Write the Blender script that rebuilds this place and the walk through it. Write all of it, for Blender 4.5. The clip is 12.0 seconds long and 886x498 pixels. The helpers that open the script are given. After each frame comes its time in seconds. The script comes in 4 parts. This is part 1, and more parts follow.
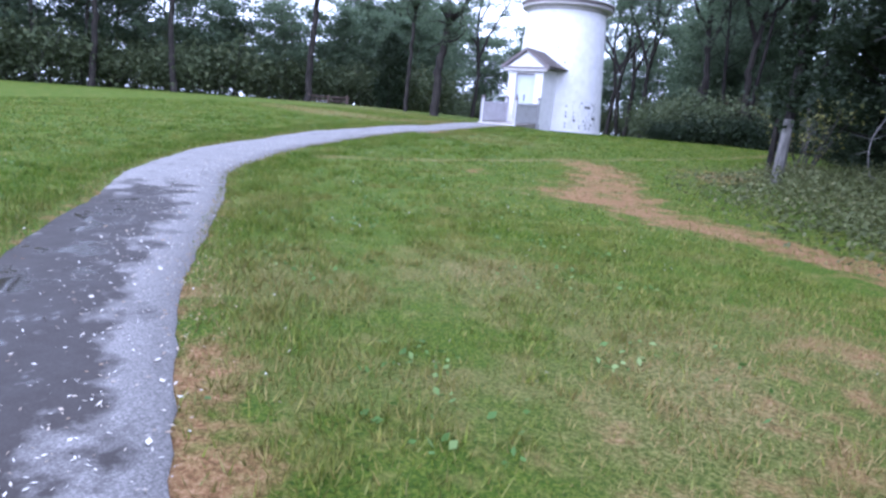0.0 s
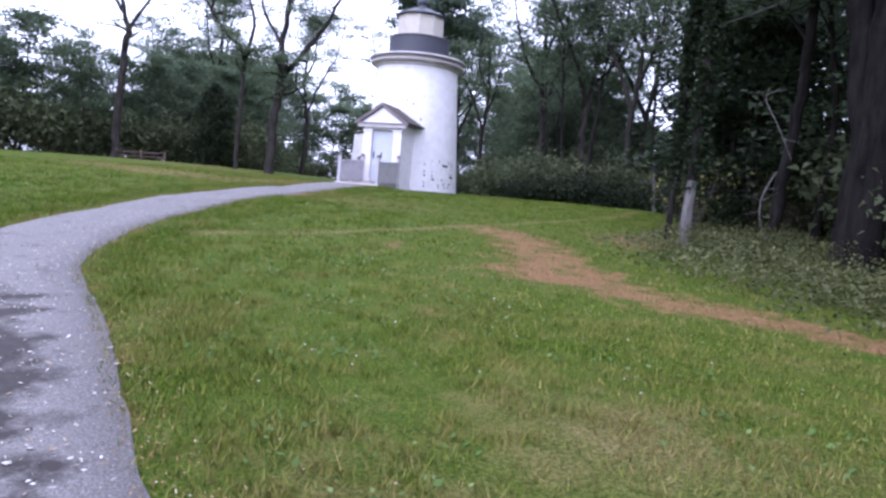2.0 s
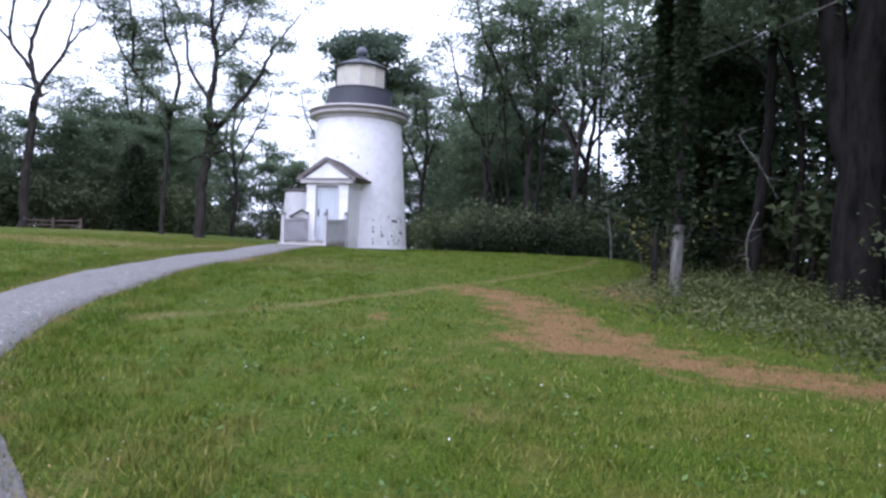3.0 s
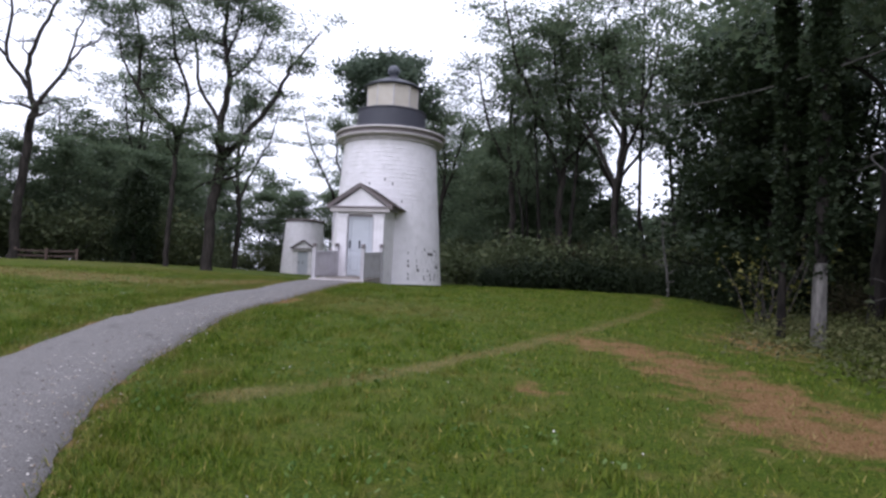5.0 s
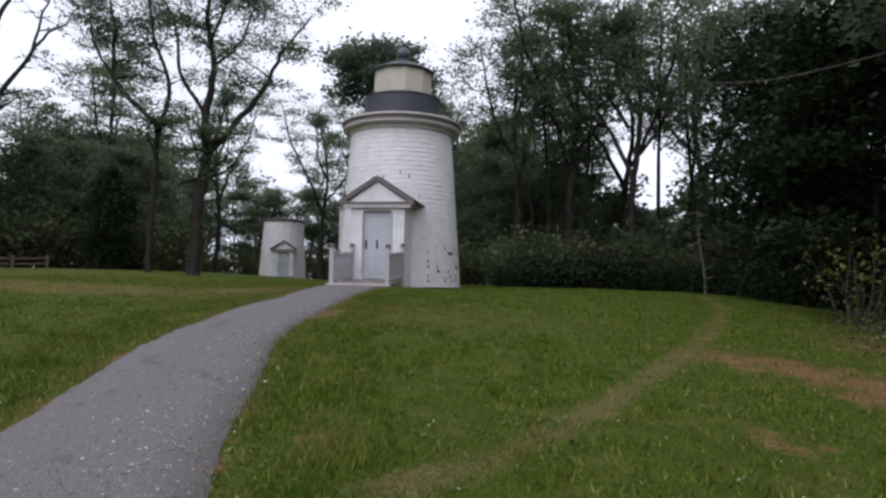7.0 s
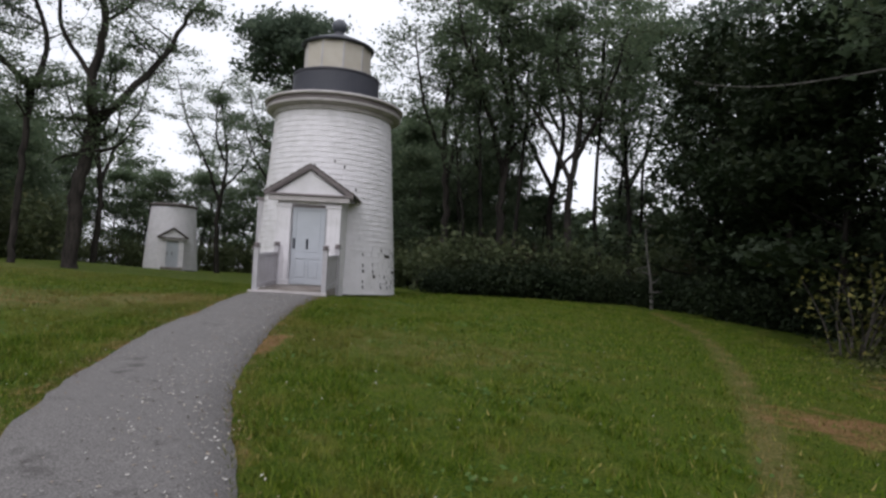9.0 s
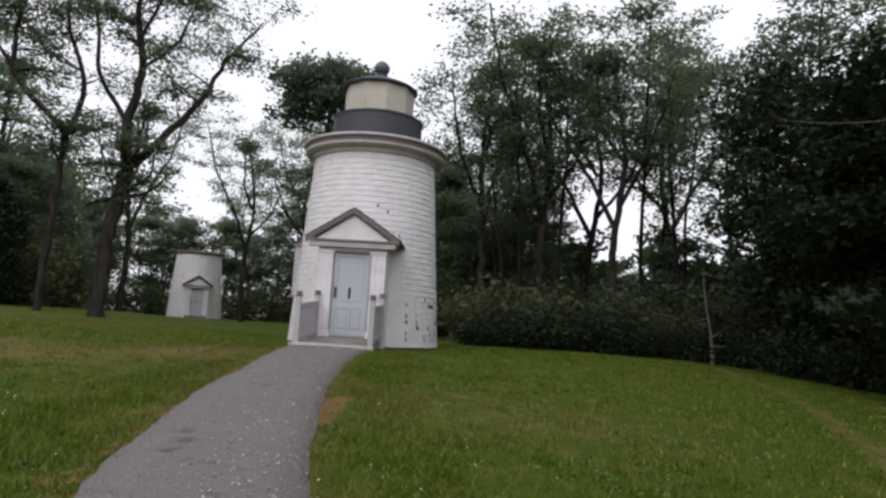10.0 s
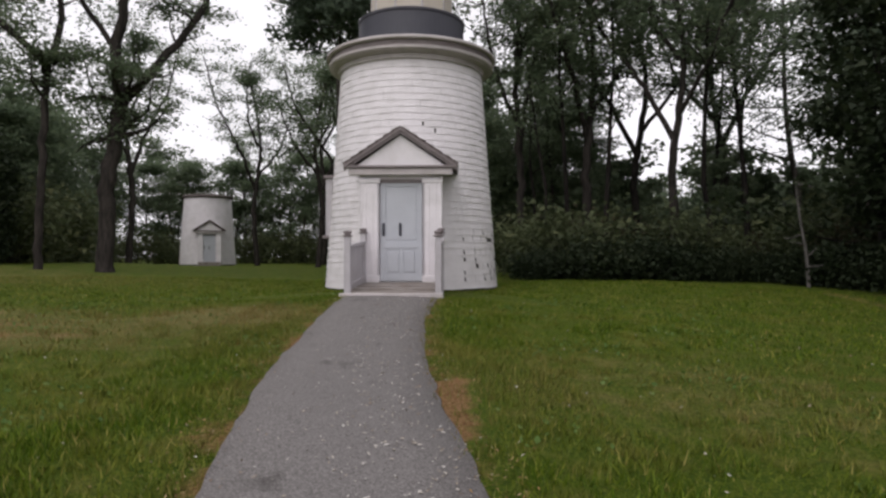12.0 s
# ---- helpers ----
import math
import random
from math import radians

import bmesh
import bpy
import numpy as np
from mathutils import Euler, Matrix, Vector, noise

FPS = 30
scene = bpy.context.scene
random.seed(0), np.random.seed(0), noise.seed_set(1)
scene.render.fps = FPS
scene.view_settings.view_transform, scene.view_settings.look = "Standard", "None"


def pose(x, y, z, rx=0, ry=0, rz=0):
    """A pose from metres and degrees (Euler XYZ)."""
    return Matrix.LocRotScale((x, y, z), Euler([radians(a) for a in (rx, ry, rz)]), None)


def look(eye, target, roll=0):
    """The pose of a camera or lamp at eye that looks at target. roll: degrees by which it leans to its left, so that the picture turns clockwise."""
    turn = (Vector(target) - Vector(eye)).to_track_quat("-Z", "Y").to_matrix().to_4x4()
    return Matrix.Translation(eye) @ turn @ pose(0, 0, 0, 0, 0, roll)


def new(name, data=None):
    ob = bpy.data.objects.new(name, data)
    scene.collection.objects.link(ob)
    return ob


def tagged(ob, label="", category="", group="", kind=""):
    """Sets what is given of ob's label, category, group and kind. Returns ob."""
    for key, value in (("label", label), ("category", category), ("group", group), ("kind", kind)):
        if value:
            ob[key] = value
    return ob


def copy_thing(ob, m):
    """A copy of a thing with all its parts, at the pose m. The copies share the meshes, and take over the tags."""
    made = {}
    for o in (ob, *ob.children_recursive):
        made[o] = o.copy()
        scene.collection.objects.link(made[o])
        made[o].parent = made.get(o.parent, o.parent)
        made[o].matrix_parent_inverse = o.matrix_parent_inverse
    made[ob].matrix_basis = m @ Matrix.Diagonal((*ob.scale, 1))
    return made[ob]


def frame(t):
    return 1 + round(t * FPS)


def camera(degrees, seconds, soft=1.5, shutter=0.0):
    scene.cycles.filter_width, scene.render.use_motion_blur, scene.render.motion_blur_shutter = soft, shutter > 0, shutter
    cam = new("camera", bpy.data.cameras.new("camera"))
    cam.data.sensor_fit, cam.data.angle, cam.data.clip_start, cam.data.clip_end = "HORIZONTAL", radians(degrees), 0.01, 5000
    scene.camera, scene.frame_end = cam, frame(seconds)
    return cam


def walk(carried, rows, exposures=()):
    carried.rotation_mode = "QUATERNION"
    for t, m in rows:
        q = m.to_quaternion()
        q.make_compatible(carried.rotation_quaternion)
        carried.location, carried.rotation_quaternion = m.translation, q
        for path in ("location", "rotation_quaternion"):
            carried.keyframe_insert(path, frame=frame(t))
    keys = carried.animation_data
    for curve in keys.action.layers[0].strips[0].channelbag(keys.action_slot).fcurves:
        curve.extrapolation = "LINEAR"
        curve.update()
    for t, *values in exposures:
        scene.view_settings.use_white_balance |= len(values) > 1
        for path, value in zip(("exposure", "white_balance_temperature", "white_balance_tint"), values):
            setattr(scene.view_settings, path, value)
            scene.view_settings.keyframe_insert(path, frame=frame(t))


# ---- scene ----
cam = camera(68.7, 12.0, soft=2.6)
PATH = [
    (0, (13.736, -27.909, 0.052), (12.617, -26.296, -0.333), 5.1),
    (0.5, (12.98, -27.836, 0.023), (11.904, -26.203, -0.396), 4.0),
    (1, (12.229, -27.586, 0.079), (11.288, -25.839, -0.167), 1.6),
    (1.5, (11.487, -27.337, 0.052), (10.699, -25.534, -0.305), 2.6),
    (2, (10.771, -26.728, 0.051), (10.139, -24.838, -0.12), 4.7),
    (2.5, (10.054, -26.142, 0.125), (9.564, -24.204, 0.068), 3.4),
    (3, (9.403, -25.497, 0.091), (8.968, -23.544, 0.095), 1.9),
    (3.5, (8.71, -24.939, 0.108), (8.272, -22.988, 0.127), 1.4),
    (5.5, (6.357, -23.172, 0.253), (5.984, -21.211, 0.37), 1.9),
    (6, (5.713, -22.774, 0.298), (5.319, -20.815, 0.39), -0.1),
    (6.5, (5.161, -22.401, 0.279), (4.759, -20.445, 0.392), -0.3),
    (7, (4.773, -21.904, 0.291), (4.479, -19.928, 0.388), 0.9),
    (7.5, (4.285, -21.39, 0.41), (4.107, -19.398, 0.466), -0.9),
    (9.5, (2.791, -19.136, 0.659), (2.854, -17.141, 0.796), 3.6),
    (10, (2.37, -18.587, 0.666), (2.343, -16.601, 0.903), 3.2),
    (10.5, (1.963, -17.968, 0.67), (1.813, -15.978, 0.798), 0.6),
    (11, (1.632, -17.281, 0.708), (1.535, -15.294, 0.914), 3.6),
    (11.5, (1.352, -16.693, 0.745), (1.34, -14.695, 0.835), 1.1),
    (12, (1.089, -16.059, 0.787), (1.05, -14.06, 0.811), -0.1),
]
EXPOSE = [(0.0, 1.42, 4850, 23), (0.8, 1.3, 4900, 26), (1.5, 1.2, 5150, 33), (2.5, 0.95, 5250, 22), (3.7, 0.7, 5550, 19), (5.5, 0.1, 5850, 19), (6.9, -0.2, 6000, 15), (9.5, -0.2, 6300, 12), (12.0, -0.18, 6600, 15)]
walk(cam, [(t, look(eye, target, roll)) for t, eye, target, roll in PATH], EXPOSE)

# ---- light: overcast sky ----
world = bpy.data.worlds.new("overcast_sky")
scene.world = world
world.use_nodes = True
wn, wl = world.node_tree.nodes, world.node_tree.links
sky = wn.new("ShaderNodeTexSky")
sky.sky_type = "NISHITA"
sky.sun_disc = False
sky.sun_elevation, sky.sun_rotation = radians(48), radians(200)
sky.air_density, sky.dust_density, sky.ozone_density = 1.0, 6.0, 0.3
soften = wn.new("ShaderNodeHueSaturation")
soften.inputs["Saturation"].default_value = 0.22
wl.new(sky.outputs[0], soften.inputs["Color"])
cloud = wn.new("ShaderNodeMix")
cloud.data_type = "RGBA"
cloud.inputs[0].default_value = 0.82
cloud.inputs[7].default_value = (10.6, 10.7, 11.1, 1)
wl.new(soften.outputs[0], cloud.inputs[6])
wl.new(cloud.outputs[2], wn["Background"].inputs["Color"])
wn["Background"].inputs["Strength"].default_value = 0.13
sun_data = bpy.data.lights.new("sun", "SUN")
sun_data.energy, sun_data.angle, sun_data.color = 0.5, radians(40), (1.0, 0.97, 0.93)
sun = new("sun", sun_data)
sun.matrix_world = look((0, 0, 30), (9.0, 14.0, 10.0))


# ---- materials ----
def material(name, rough=0.7, metal=0.0):
    m = bpy.data.materials.new(name)
    m.use_nodes = True
    b = m.node_tree.nodes["Principled BSDF"]
    b.inputs["Roughness"].default_value, b.inputs["Metallic"].default_value = rough, metal
    return m, m.node_tree.nodes, m.node_tree.links, b


def ramp(nodes, stops):
    r = nodes.new("ShaderNodeValToRGB")
    while len(r.color_ramp.elements) < len(stops):
        r.color_ramp.elements.new(0.5)
    for e, (p, c) in zip(r.color_ramp.elements, stops):
        e.position, e.color = p, (*c, 1)
    return r


def noise_node(nodes, links, scale, detail=5.0, rough=0.6, coords=None):
    n = nodes.new("ShaderNodeTexNoise")
    n.inputs["Scale"].default_value, n.inputs["Detail"].default_value, n.inputs["Roughness"].default_value = scale, detail, rough
    if coords is not None:
        links.new(coords, n.inputs["Vector"])
    return n


def place_coords(nodes):
    return nodes.new("ShaderNodeNewGeometry").outputs["Position"]


def mixed(nodes, links, fac, a, b):
    m = nodes.new("ShaderNodeMix")
    m.data_type = "RGBA"
    for key, v in ((0, fac), (6, a), (7, b)):
        if isinstance(v, (int, float)):
            m.inputs[key].default_value = v
        elif isinstance(v, tuple):
            m.inputs[key].default_value = (*v, 1)
        else:
            links.new(v, m.inputs[key])
    return m.outputs[2]


def bumped(nodes, links, b, height, strength=0.3, distance=0.01):
    k = nodes.new("ShaderNodeBump")
    k.inputs["Strength"].default_value, k.inputs["Distance"].default_value = strength, distance
    links.new(height, k.inputs["Height"])
    links.new(k.outputs[0], b.inputs["Normal"])


def painted(name, clean, worn, grime, amount=0.5, rough=0.6, scale=3.0):
    """Old paint: two scales of variation, worn spots and a fine grain."""
    m, n, l, b = material(name, rough)
    p = place_coords(n)
    wide, fine = noise_node(n, l, scale, 4, 0.6, p), noise_node(n, l, scale * 14, 6, 0.7, p)
    r1 = ramp(n, [(0.42, (0, 0, 0)), (0.72, (1, 1, 1))])
    r2 = ramp(n, [(0.60, (0, 0, 0)), (0.70, (1, 1, 1))])
    l.new(wide.outputs["Fac"], r1.inputs[0])
    l.new(fine.outputs["Fac"], r2.inputs[0])
    mul = n.new("ShaderNodeMath")
    mul.operation = "MULTIPLY"
    l.new(r1.outputs[0], mul.inputs[0])
    mul.inputs[1].default_value = amount
    c = mixed(n, l, mul.outputs[0], clean, grime)
    mul2 = n.new("ShaderNodeMath")
    mul2.operation = "MULTIPLY"
    l.new(r2.outputs[0], mul2.inputs[0])
    mul2.inputs[1].default_value = amount
    c = mixed(n, l, mul2.outputs[0], c, worn)
    l.new(c, b.inputs["Base Color"])
    bumped(n, l, b, fine.outputs["Fac"], 0.25, 0.004)
    return m


WHITE = painted("white_paint", (0.81, 0.775, 0.80), (0.46, 0.42, 0.40), (0.64, 0.615, 0.62), 0.65)
DOOR_PAINT = painted("grey_blue_paint", (0.50, 0.52, 0.56), (0.36, 0.34, 0.33), (0.42, 0.44, 0.48), 0.5)
RAIL_PAINT = painted("weathered_rail_paint", (0.50, 0.475, 0.50), (0.26, 0.235, 0.23), (0.38, 0.355, 0.365), 0.75)
TRIM = painted("weathered_trim", (0.20, 0.168, 0.172), (0.11, 0.09, 0.09), (0.28, 0.24, 0.24), 0.7)
GALLERY_PAINT = painted("weathered_gallery", (0.53, 0.485, 0.485), (0.24, 0.21, 0.20), (0.36, 0.33, 0.32), 0.7)
CHARCOAL = painted("charcoal_paint", (0.040, 0.041, 0.055), (0.08, 0.08, 0.09), (0.055, 0.055, 0.07), 0.5, 0.5)
SLATE = painted("slate_grey_metal", (0.085, 0.092, 0.115), (0.13, 0.135, 0.15), (0.06, 0.064, 0.08), 0.5, 0.38)
CREAM = painted("cream_lantern_board", (0.55, 0.50, 0.43), (0.42, 0.36, 0.30), (0.48, 0.42, 0.34), 0.6, 0.5)
STEP_WOOD = painted("worn_step_wood", (0.27, 0.24, 0.22), (0.12, 0.095, 0.08), (0.17, 0.135, 0.115), 0.85)
DARK = painted("dark_sheathing", (0.05, 0.042, 0.038), (0.03, 0.025, 0.02), (0.08, 0.07, 0.06), 0.7, 0.9)
SHINGLE = painted("brown_roof_shingle", (0.105, 0.085, 0.080), (0.05, 0.042, 0.04), (0.15, 0.125, 0.115), 0.8, 0.9, 6)
RAILWOOD = painted("brown_fence_wood", (0.085, 0.055, 0.045), (0.05, 0.04, 0.035), (0.12, 0.09, 0.075), 0.7, 0.9)


def bark_material(name, dark, light, scale=9.0):
    m, n, l, b = material(name, 0.95)
    b.inputs["Specular IOR Level"].default_value = 0.12
    p = place_coords(n)
    mp = n.new("ShaderNodeMapping")
    mp.inputs["Scale"].default_value = (1, 1, 0.22)
    l.new(p, mp.inputs[0])
    a = noise_node(n, l, scale, 7, 0.7, mp.outputs[0])
    r = ramp(n, [(0.35, dark), (0.68, light)])
    l.new(a.outputs["Fac"], r.inputs[0])
    l.new(r.outputs[0], b.inputs["Base Color"])
    bumped(n, l, b, a.outputs["Fac"], 0.9, 0.03)
    return m


BARK = bark_material("dark_bark", (0.028, 0.024, 0.022), (0.10, 0.088, 0.078))
BARK_BLACK = bark_material("black_oak_bark", (0.007, 0.006, 0.006), (0.036, 0.031, 0.027), 7.0)
BARK_LOCUST = bark_material("dark_locust_bark", (0.016, 0.014, 0.013), (0.062, 0.053, 0.047))
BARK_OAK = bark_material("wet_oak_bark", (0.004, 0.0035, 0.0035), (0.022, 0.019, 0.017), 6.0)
BARK_GREY = bark_material("grey_bark", (0.07, 0.066, 0.062), (0.21, 0.195, 0.185))


def leaf_material(name, stops, rough=0.6, through_light=0.3):
    m, n, l, b = material(name, rough)
    b.inputs["Specular IOR Level"].default_value = 0.2
    g = n.new("ShaderNodeNewGeometry")
    r = ramp(n, stops)
    big = noise_node(n, l, 0.35, 3, 0.6, g.outputs["Position"])
    add = n.new("ShaderNodeMath")
    add.operation = "MULTIPLY_ADD"
    l.new(g.outputs["Random Per Island"], add.inputs[0])
    add.inputs[1].default_value = 0.65
    l.new(big.outputs["Fac"], add.inputs[2])
    sub = n.new("ShaderNodeMath")
    sub.operation = "SUBTRACT"
    l.new(add.outputs[0], sub.inputs[0])
    sub.inputs[1].default_value = 0.33
    l.new(sub.outputs[0], r.inputs[0])
    l.new(r.outputs[0], b.inputs["Base Color"])
    t = n.new("ShaderNodeBsdfTranslucent")
    l.new(r.outputs[0], t.inputs["Color"])
    mx = n.new("ShaderNodeMixShader")
    mx.inputs[0].default_value = through_light
    l.new(b.outputs[0], mx.inputs[1])
    l.new(t.outputs[0], mx.inputs[2])
    l.new(mx.outputs[0], n["Material Output"].inputs["Surface"])
    return m


# oak, pine and shrub leaf colours are raised to carry haze over the woods
LEAF = leaf_material("oak_leaves", [(0.0, (0.078, 0.110, 0.066)), (0.6, (0.135, 0.180, 0.105)), (1.0, (0.22, 0.26, 0.155))], 0.6, 0.5)
LEAF_PINE = leaf_material("pine_needles", [(0.0, (0.068, 0.096, 0.068)), (0.6, (0.118, 0.156, 0.106)), (1.0, (0.18, 0.215, 0.15))], 0.6, 0.5)
LEAF_SHRUB = leaf_material("shrub_leaves", [(0.0, (0.060, 0.078, 0.038)), (0.7, (0.115, 0.138, 0.066)), (1.0, (0.20, 0.205, 0.10))], 0.6, 0.4)
# dark green, lowered further to hold the shade of the right-hand wood's edge
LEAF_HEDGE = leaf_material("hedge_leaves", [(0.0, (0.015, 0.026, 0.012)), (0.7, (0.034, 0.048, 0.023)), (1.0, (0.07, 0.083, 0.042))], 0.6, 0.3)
LEAF_BROWN = leaf_material("browning_shrub_leaves", [(0.0, (0.045, 0.040, 0.024)), (0.7, (0.085, 0.076, 0.042)), (1.0, (0.15, 0.12, 0.065))], 0.6, 0.35)
LEAF_LOW = leaf_material("ground_cover_leaves", [(0.0, (0.048, 0.058, 0.018)), (0.6, (0.095, 0.105, 0.038)), (1.0, (0.23, 0.215, 0.10))])
LEAF_YELLOW = leaf_material("yellowing_leaves", [(0.0, (0.06, 0.08, 0.03)), (0.6, (0.16, 0.15, 0.04)), (1.0, (0.30, 0.24, 0.07))])

# lawn: green with straw and needle litter where the "litter" attribute says so
GRASS_M, gn, gl, gb = material("lawn_ground", 0.9)
gp = place_coords(gn)
g_mid, g_fine = noise_node(gn, gl, 2.6, 5, 0.65, gp), noise_node(gn, gl, 38, 6, 0.75, gp)
r_green = ramp(gn, [(0.36, (0.020, 0.042, 0.003)), (0.50, (0.058, 0.094, 0.006)), (0.64, (0.135, 0.150, 0.020))])
gl.new(g_fine.outputs["Fac"], r_green.inputs[0])
r_straw = ramp(gn, [(0.50, (0, 0, 0)), (0.75, (0.55, 0.55, 0.55))])
gl.new(g_mid.outputs["Fac"], r_straw.inputs[0])
g_col = mixed(gn, gl, r_straw.outputs[0], r_green.outputs[0], (0.19, 0.155, 0.045))
r_litter = ramp(gn, [(0.36, (0.08, 0.038, 0.014)), (0.50, (0.215, 0.120, 0.050)), (0.64, (0.34, 0.215, 0.115))])
gl.new(g_fine.outputs["Fac"], r_litter.inputs[0])
g_att = gn.new("ShaderNodeAttribute")
g_att.attribute_name = "litter"
g_add = gn.new("ShaderNodeMath")
g_add.operation = "MULTIPLY_ADD"
gl.new(g_mid.outputs["Fac"], g_add.inputs[0])
g_add.inputs[1].default_value = 1.25
gl.new(g_att.outputs["Fac"], g_add.inputs[2])
r_edge = ramp(gn, [(0.76, (0, 0, 0)), (1.06, (1, 1, 1))])
g_sub = gn.new("ShaderNodeMath")
g_sub.operation = "MULTIPLY"
gl.new(g_add.outputs[0], g_sub.inputs[0])
g_sub.inputs[1].default_value = 0.85
gl.new(g_sub.outputs[0], r_edge.inputs[0])
g_worn = gn.new("ShaderNodeAttribute")
g_worn.attribute_name = "worn"
g_wadd = gn.new("ShaderNodeMath")
g_wadd.operation = "MULTIPLY_ADD"
gl.new(g_mid.outputs["Fac"], g_wadd.inputs[0])
g_wadd.inputs[1].default_value = 0.8
gl.new(g_worn.outputs["Fac"], g_wadd.inputs[2])
r_worn = ramp(gn, [(0.60, (0, 0, 0)), (0.95, (0.75, 0.75, 0.75))])
gl.new(g_wadd.outputs[0], r_worn.inputs[0])
r_tan = ramp(gn, [(0.38, (0.06, 0.06, 0.012)), (0.5, (0.155, 0.13, 0.045)), (0.64, (0.29, 0.23, 0.11))])
gl.new(g_fine.outputs["Fac"], r_tan.inputs[0])
g_col = mixed(gn, gl, r_worn.outputs[0], g_col, r_tan.outputs[0])
gl.new(mixed(gn, gl, r_edge.outputs[0], g_col, r_litter.outputs[0]), gb.inputs["Base Color"])
gb.inputs["Specular IOR Level"].default_value = 0.12
bumped(gn, gl, gb, g_fine.outputs["Fac"], 0.8, 0.04)

GRASS_BLADE, bn, bl, bb = material("grass_blades", 0.55)
b_geo = bn.new("ShaderNodeNewGeometry")
b_ramp = ramp(bn, [(0.0, (0.030, 0.062, 0.002)), (0.55, (0.066, 0.118, 0.004)), (0.90, (0.14, 0.180, 0.012)), (1.0, (0.34, 0.28, 0.09))])
bl.new(b_geo.outputs["Random Per Island"], b_ramp.inputs[0])
b_wide = noise_node(bn, bl, 1.3, 4, 0.6, b_geo.outputs["Position"])
b_dry = ramp(bn, [(0.48, (0, 0, 0)), (0.74, (0.6, 0.6, 0.6))])
bl.new(b_wide.outputs["Fac"], b_dry.inputs[0])
bb.inputs["Specular IOR Level"].default_value = 0.15
b_att = bn.new("ShaderNodeAttribute")
b_att.attribute_name = "dry"
b_col = mixed(bn, bl, b_dry.outputs[0], b_ramp.outputs[0], (0.20, 0.175, 0.04))
bl.new(mixed(bn, bl, b_att.outputs["Fac"], b_col, (0.215, 0.155, 0.06)), bb.inputs["Base Color"])

# asphalt: grey, partly damp and smooth, with pale grit
ASPHALT, an, al, ab = material("damp_asphalt", 0.6)
ap = place_coords(an)
a_mid, a_fine = noise_node(an, al, 2.4, 5, 0.6, ap), noise_node(an, al, 75, 5, 0.8, ap)
a_base = ramp(an, [(0.34, (0.065, 0.059, 0.057)), (0.50, (0.145, 0.134, 0.129)), (0.66, (0.30, 0.284, 0.275))])
al.new(a_fine.outputs["Fac"], a_base.inputs[0])
a_att = an.new("ShaderNodeAttribute")
a_att.attribute_name = "damp"
a_sum = an.new("ShaderNodeMath")
a_sum.operation = "MULTIPLY_ADD"
al.new(a_mid.outputs["Fac"], a_sum.inputs[0])
a_sum.inputs[1].default_value = 0.75
al.new(a_att.outputs["Fac"], a_sum.inputs[2])
a_wet = ramp(an, [(0.58, (0, 0, 0)), (0.70, (0.92, 0.92, 0.92))])
al.new(a_sum.outputs[0], a_wet.inputs[0])
al.new(mixed(an, al, a_wet.outputs[0], a_base.outputs[0], (0.026, 0.021, 0.019)), ab.inputs["Base Color"])
a_rough = ramp(an, [(0.58, (0.8, 0.8, 0.8)), (0.70, (0.6, 0.6, 0.6)), (0.83, (0.5, 0.5, 0.5)), (0.87, (0.06, 0.06, 0.06))])
a_gloss = ramp(an, [(0.58, (0.3, 0.3, 0.3)), (0.70, (0.10, 0.10, 0.10)), (0.83, (0.12, 0.12, 0.12)), (0.87, (0.42, 0.5, 0.5))])
al.new(a_sum.outputs[0], a_gloss.inputs[0])
al.new(a_gloss.outputs[0], ab.inputs["Specular IOR Level"])
al.new(a_sum.outputs[0], a_rough.inputs[0])
al.new(a_rough.outputs[0], ab.inputs["Roughness"])
a_dry = an.new("ShaderNodeMath")
a_dry.operation = "SUBTRACT"
a_dry.inputs[0].default_value = 1.0
al.new(a_wet.outputs[0], a_dry.inputs[1])
a_relief = an.new("ShaderNodeMath")
a_relief.operation = "MULTIPLY"
al.new(a_fine.outputs["Fac"], a_relief.inputs[0])
al.new(a_dry.outputs[0], a_relief.inputs[1])
bumped(an, al, ab, a_relief.outputs[0], 0.5, 0.008)


# ---- helpers of this scene ----
def mesh_from(name, verts, faces, mat, smooth=False):
    me = bpy.data.meshes.new(name)
    me.from_pydata([tuple(v) for v in verts], [], faces)
    me.materials.append(mat)
    if smooth:
        me.polygons.foreach_set("use_smooth", [True] * len(me.polygons))
    me.update()
    return me


def part(name, me, parent=None, label="", m=None):
    ob = new(name, me)
    ob.parent = parent
    if m is not None:
        ob.matrix_basis = m
    return tagged(ob, label) if label else ob


def box_mesh(name, x0, x1, y0, y1, z0, z1, mat, bevel=0.008):
    bm = bmesh.new()
    bmesh.ops.create_cube(bm, size=1.0)
    for v in bm.verts:
        v.co = Vector(((x0 + x1) / 2 + v.co.x * (x1 - x0), (y0 + y1) / 2 + v.co.y * (y1 - y0), (z0 + z1) / 2 + v.co.z * (z1 - z0)))
    if bevel:
        bmesh.ops.bevel(bm, geom=bm.edges[:], offset=bevel, segments=1, affect="EDGES")
    me = bpy.data.meshes.new(name)
    bm.to_mesh(me)
    bm.free()
    me.materials.append(mat)
    return me


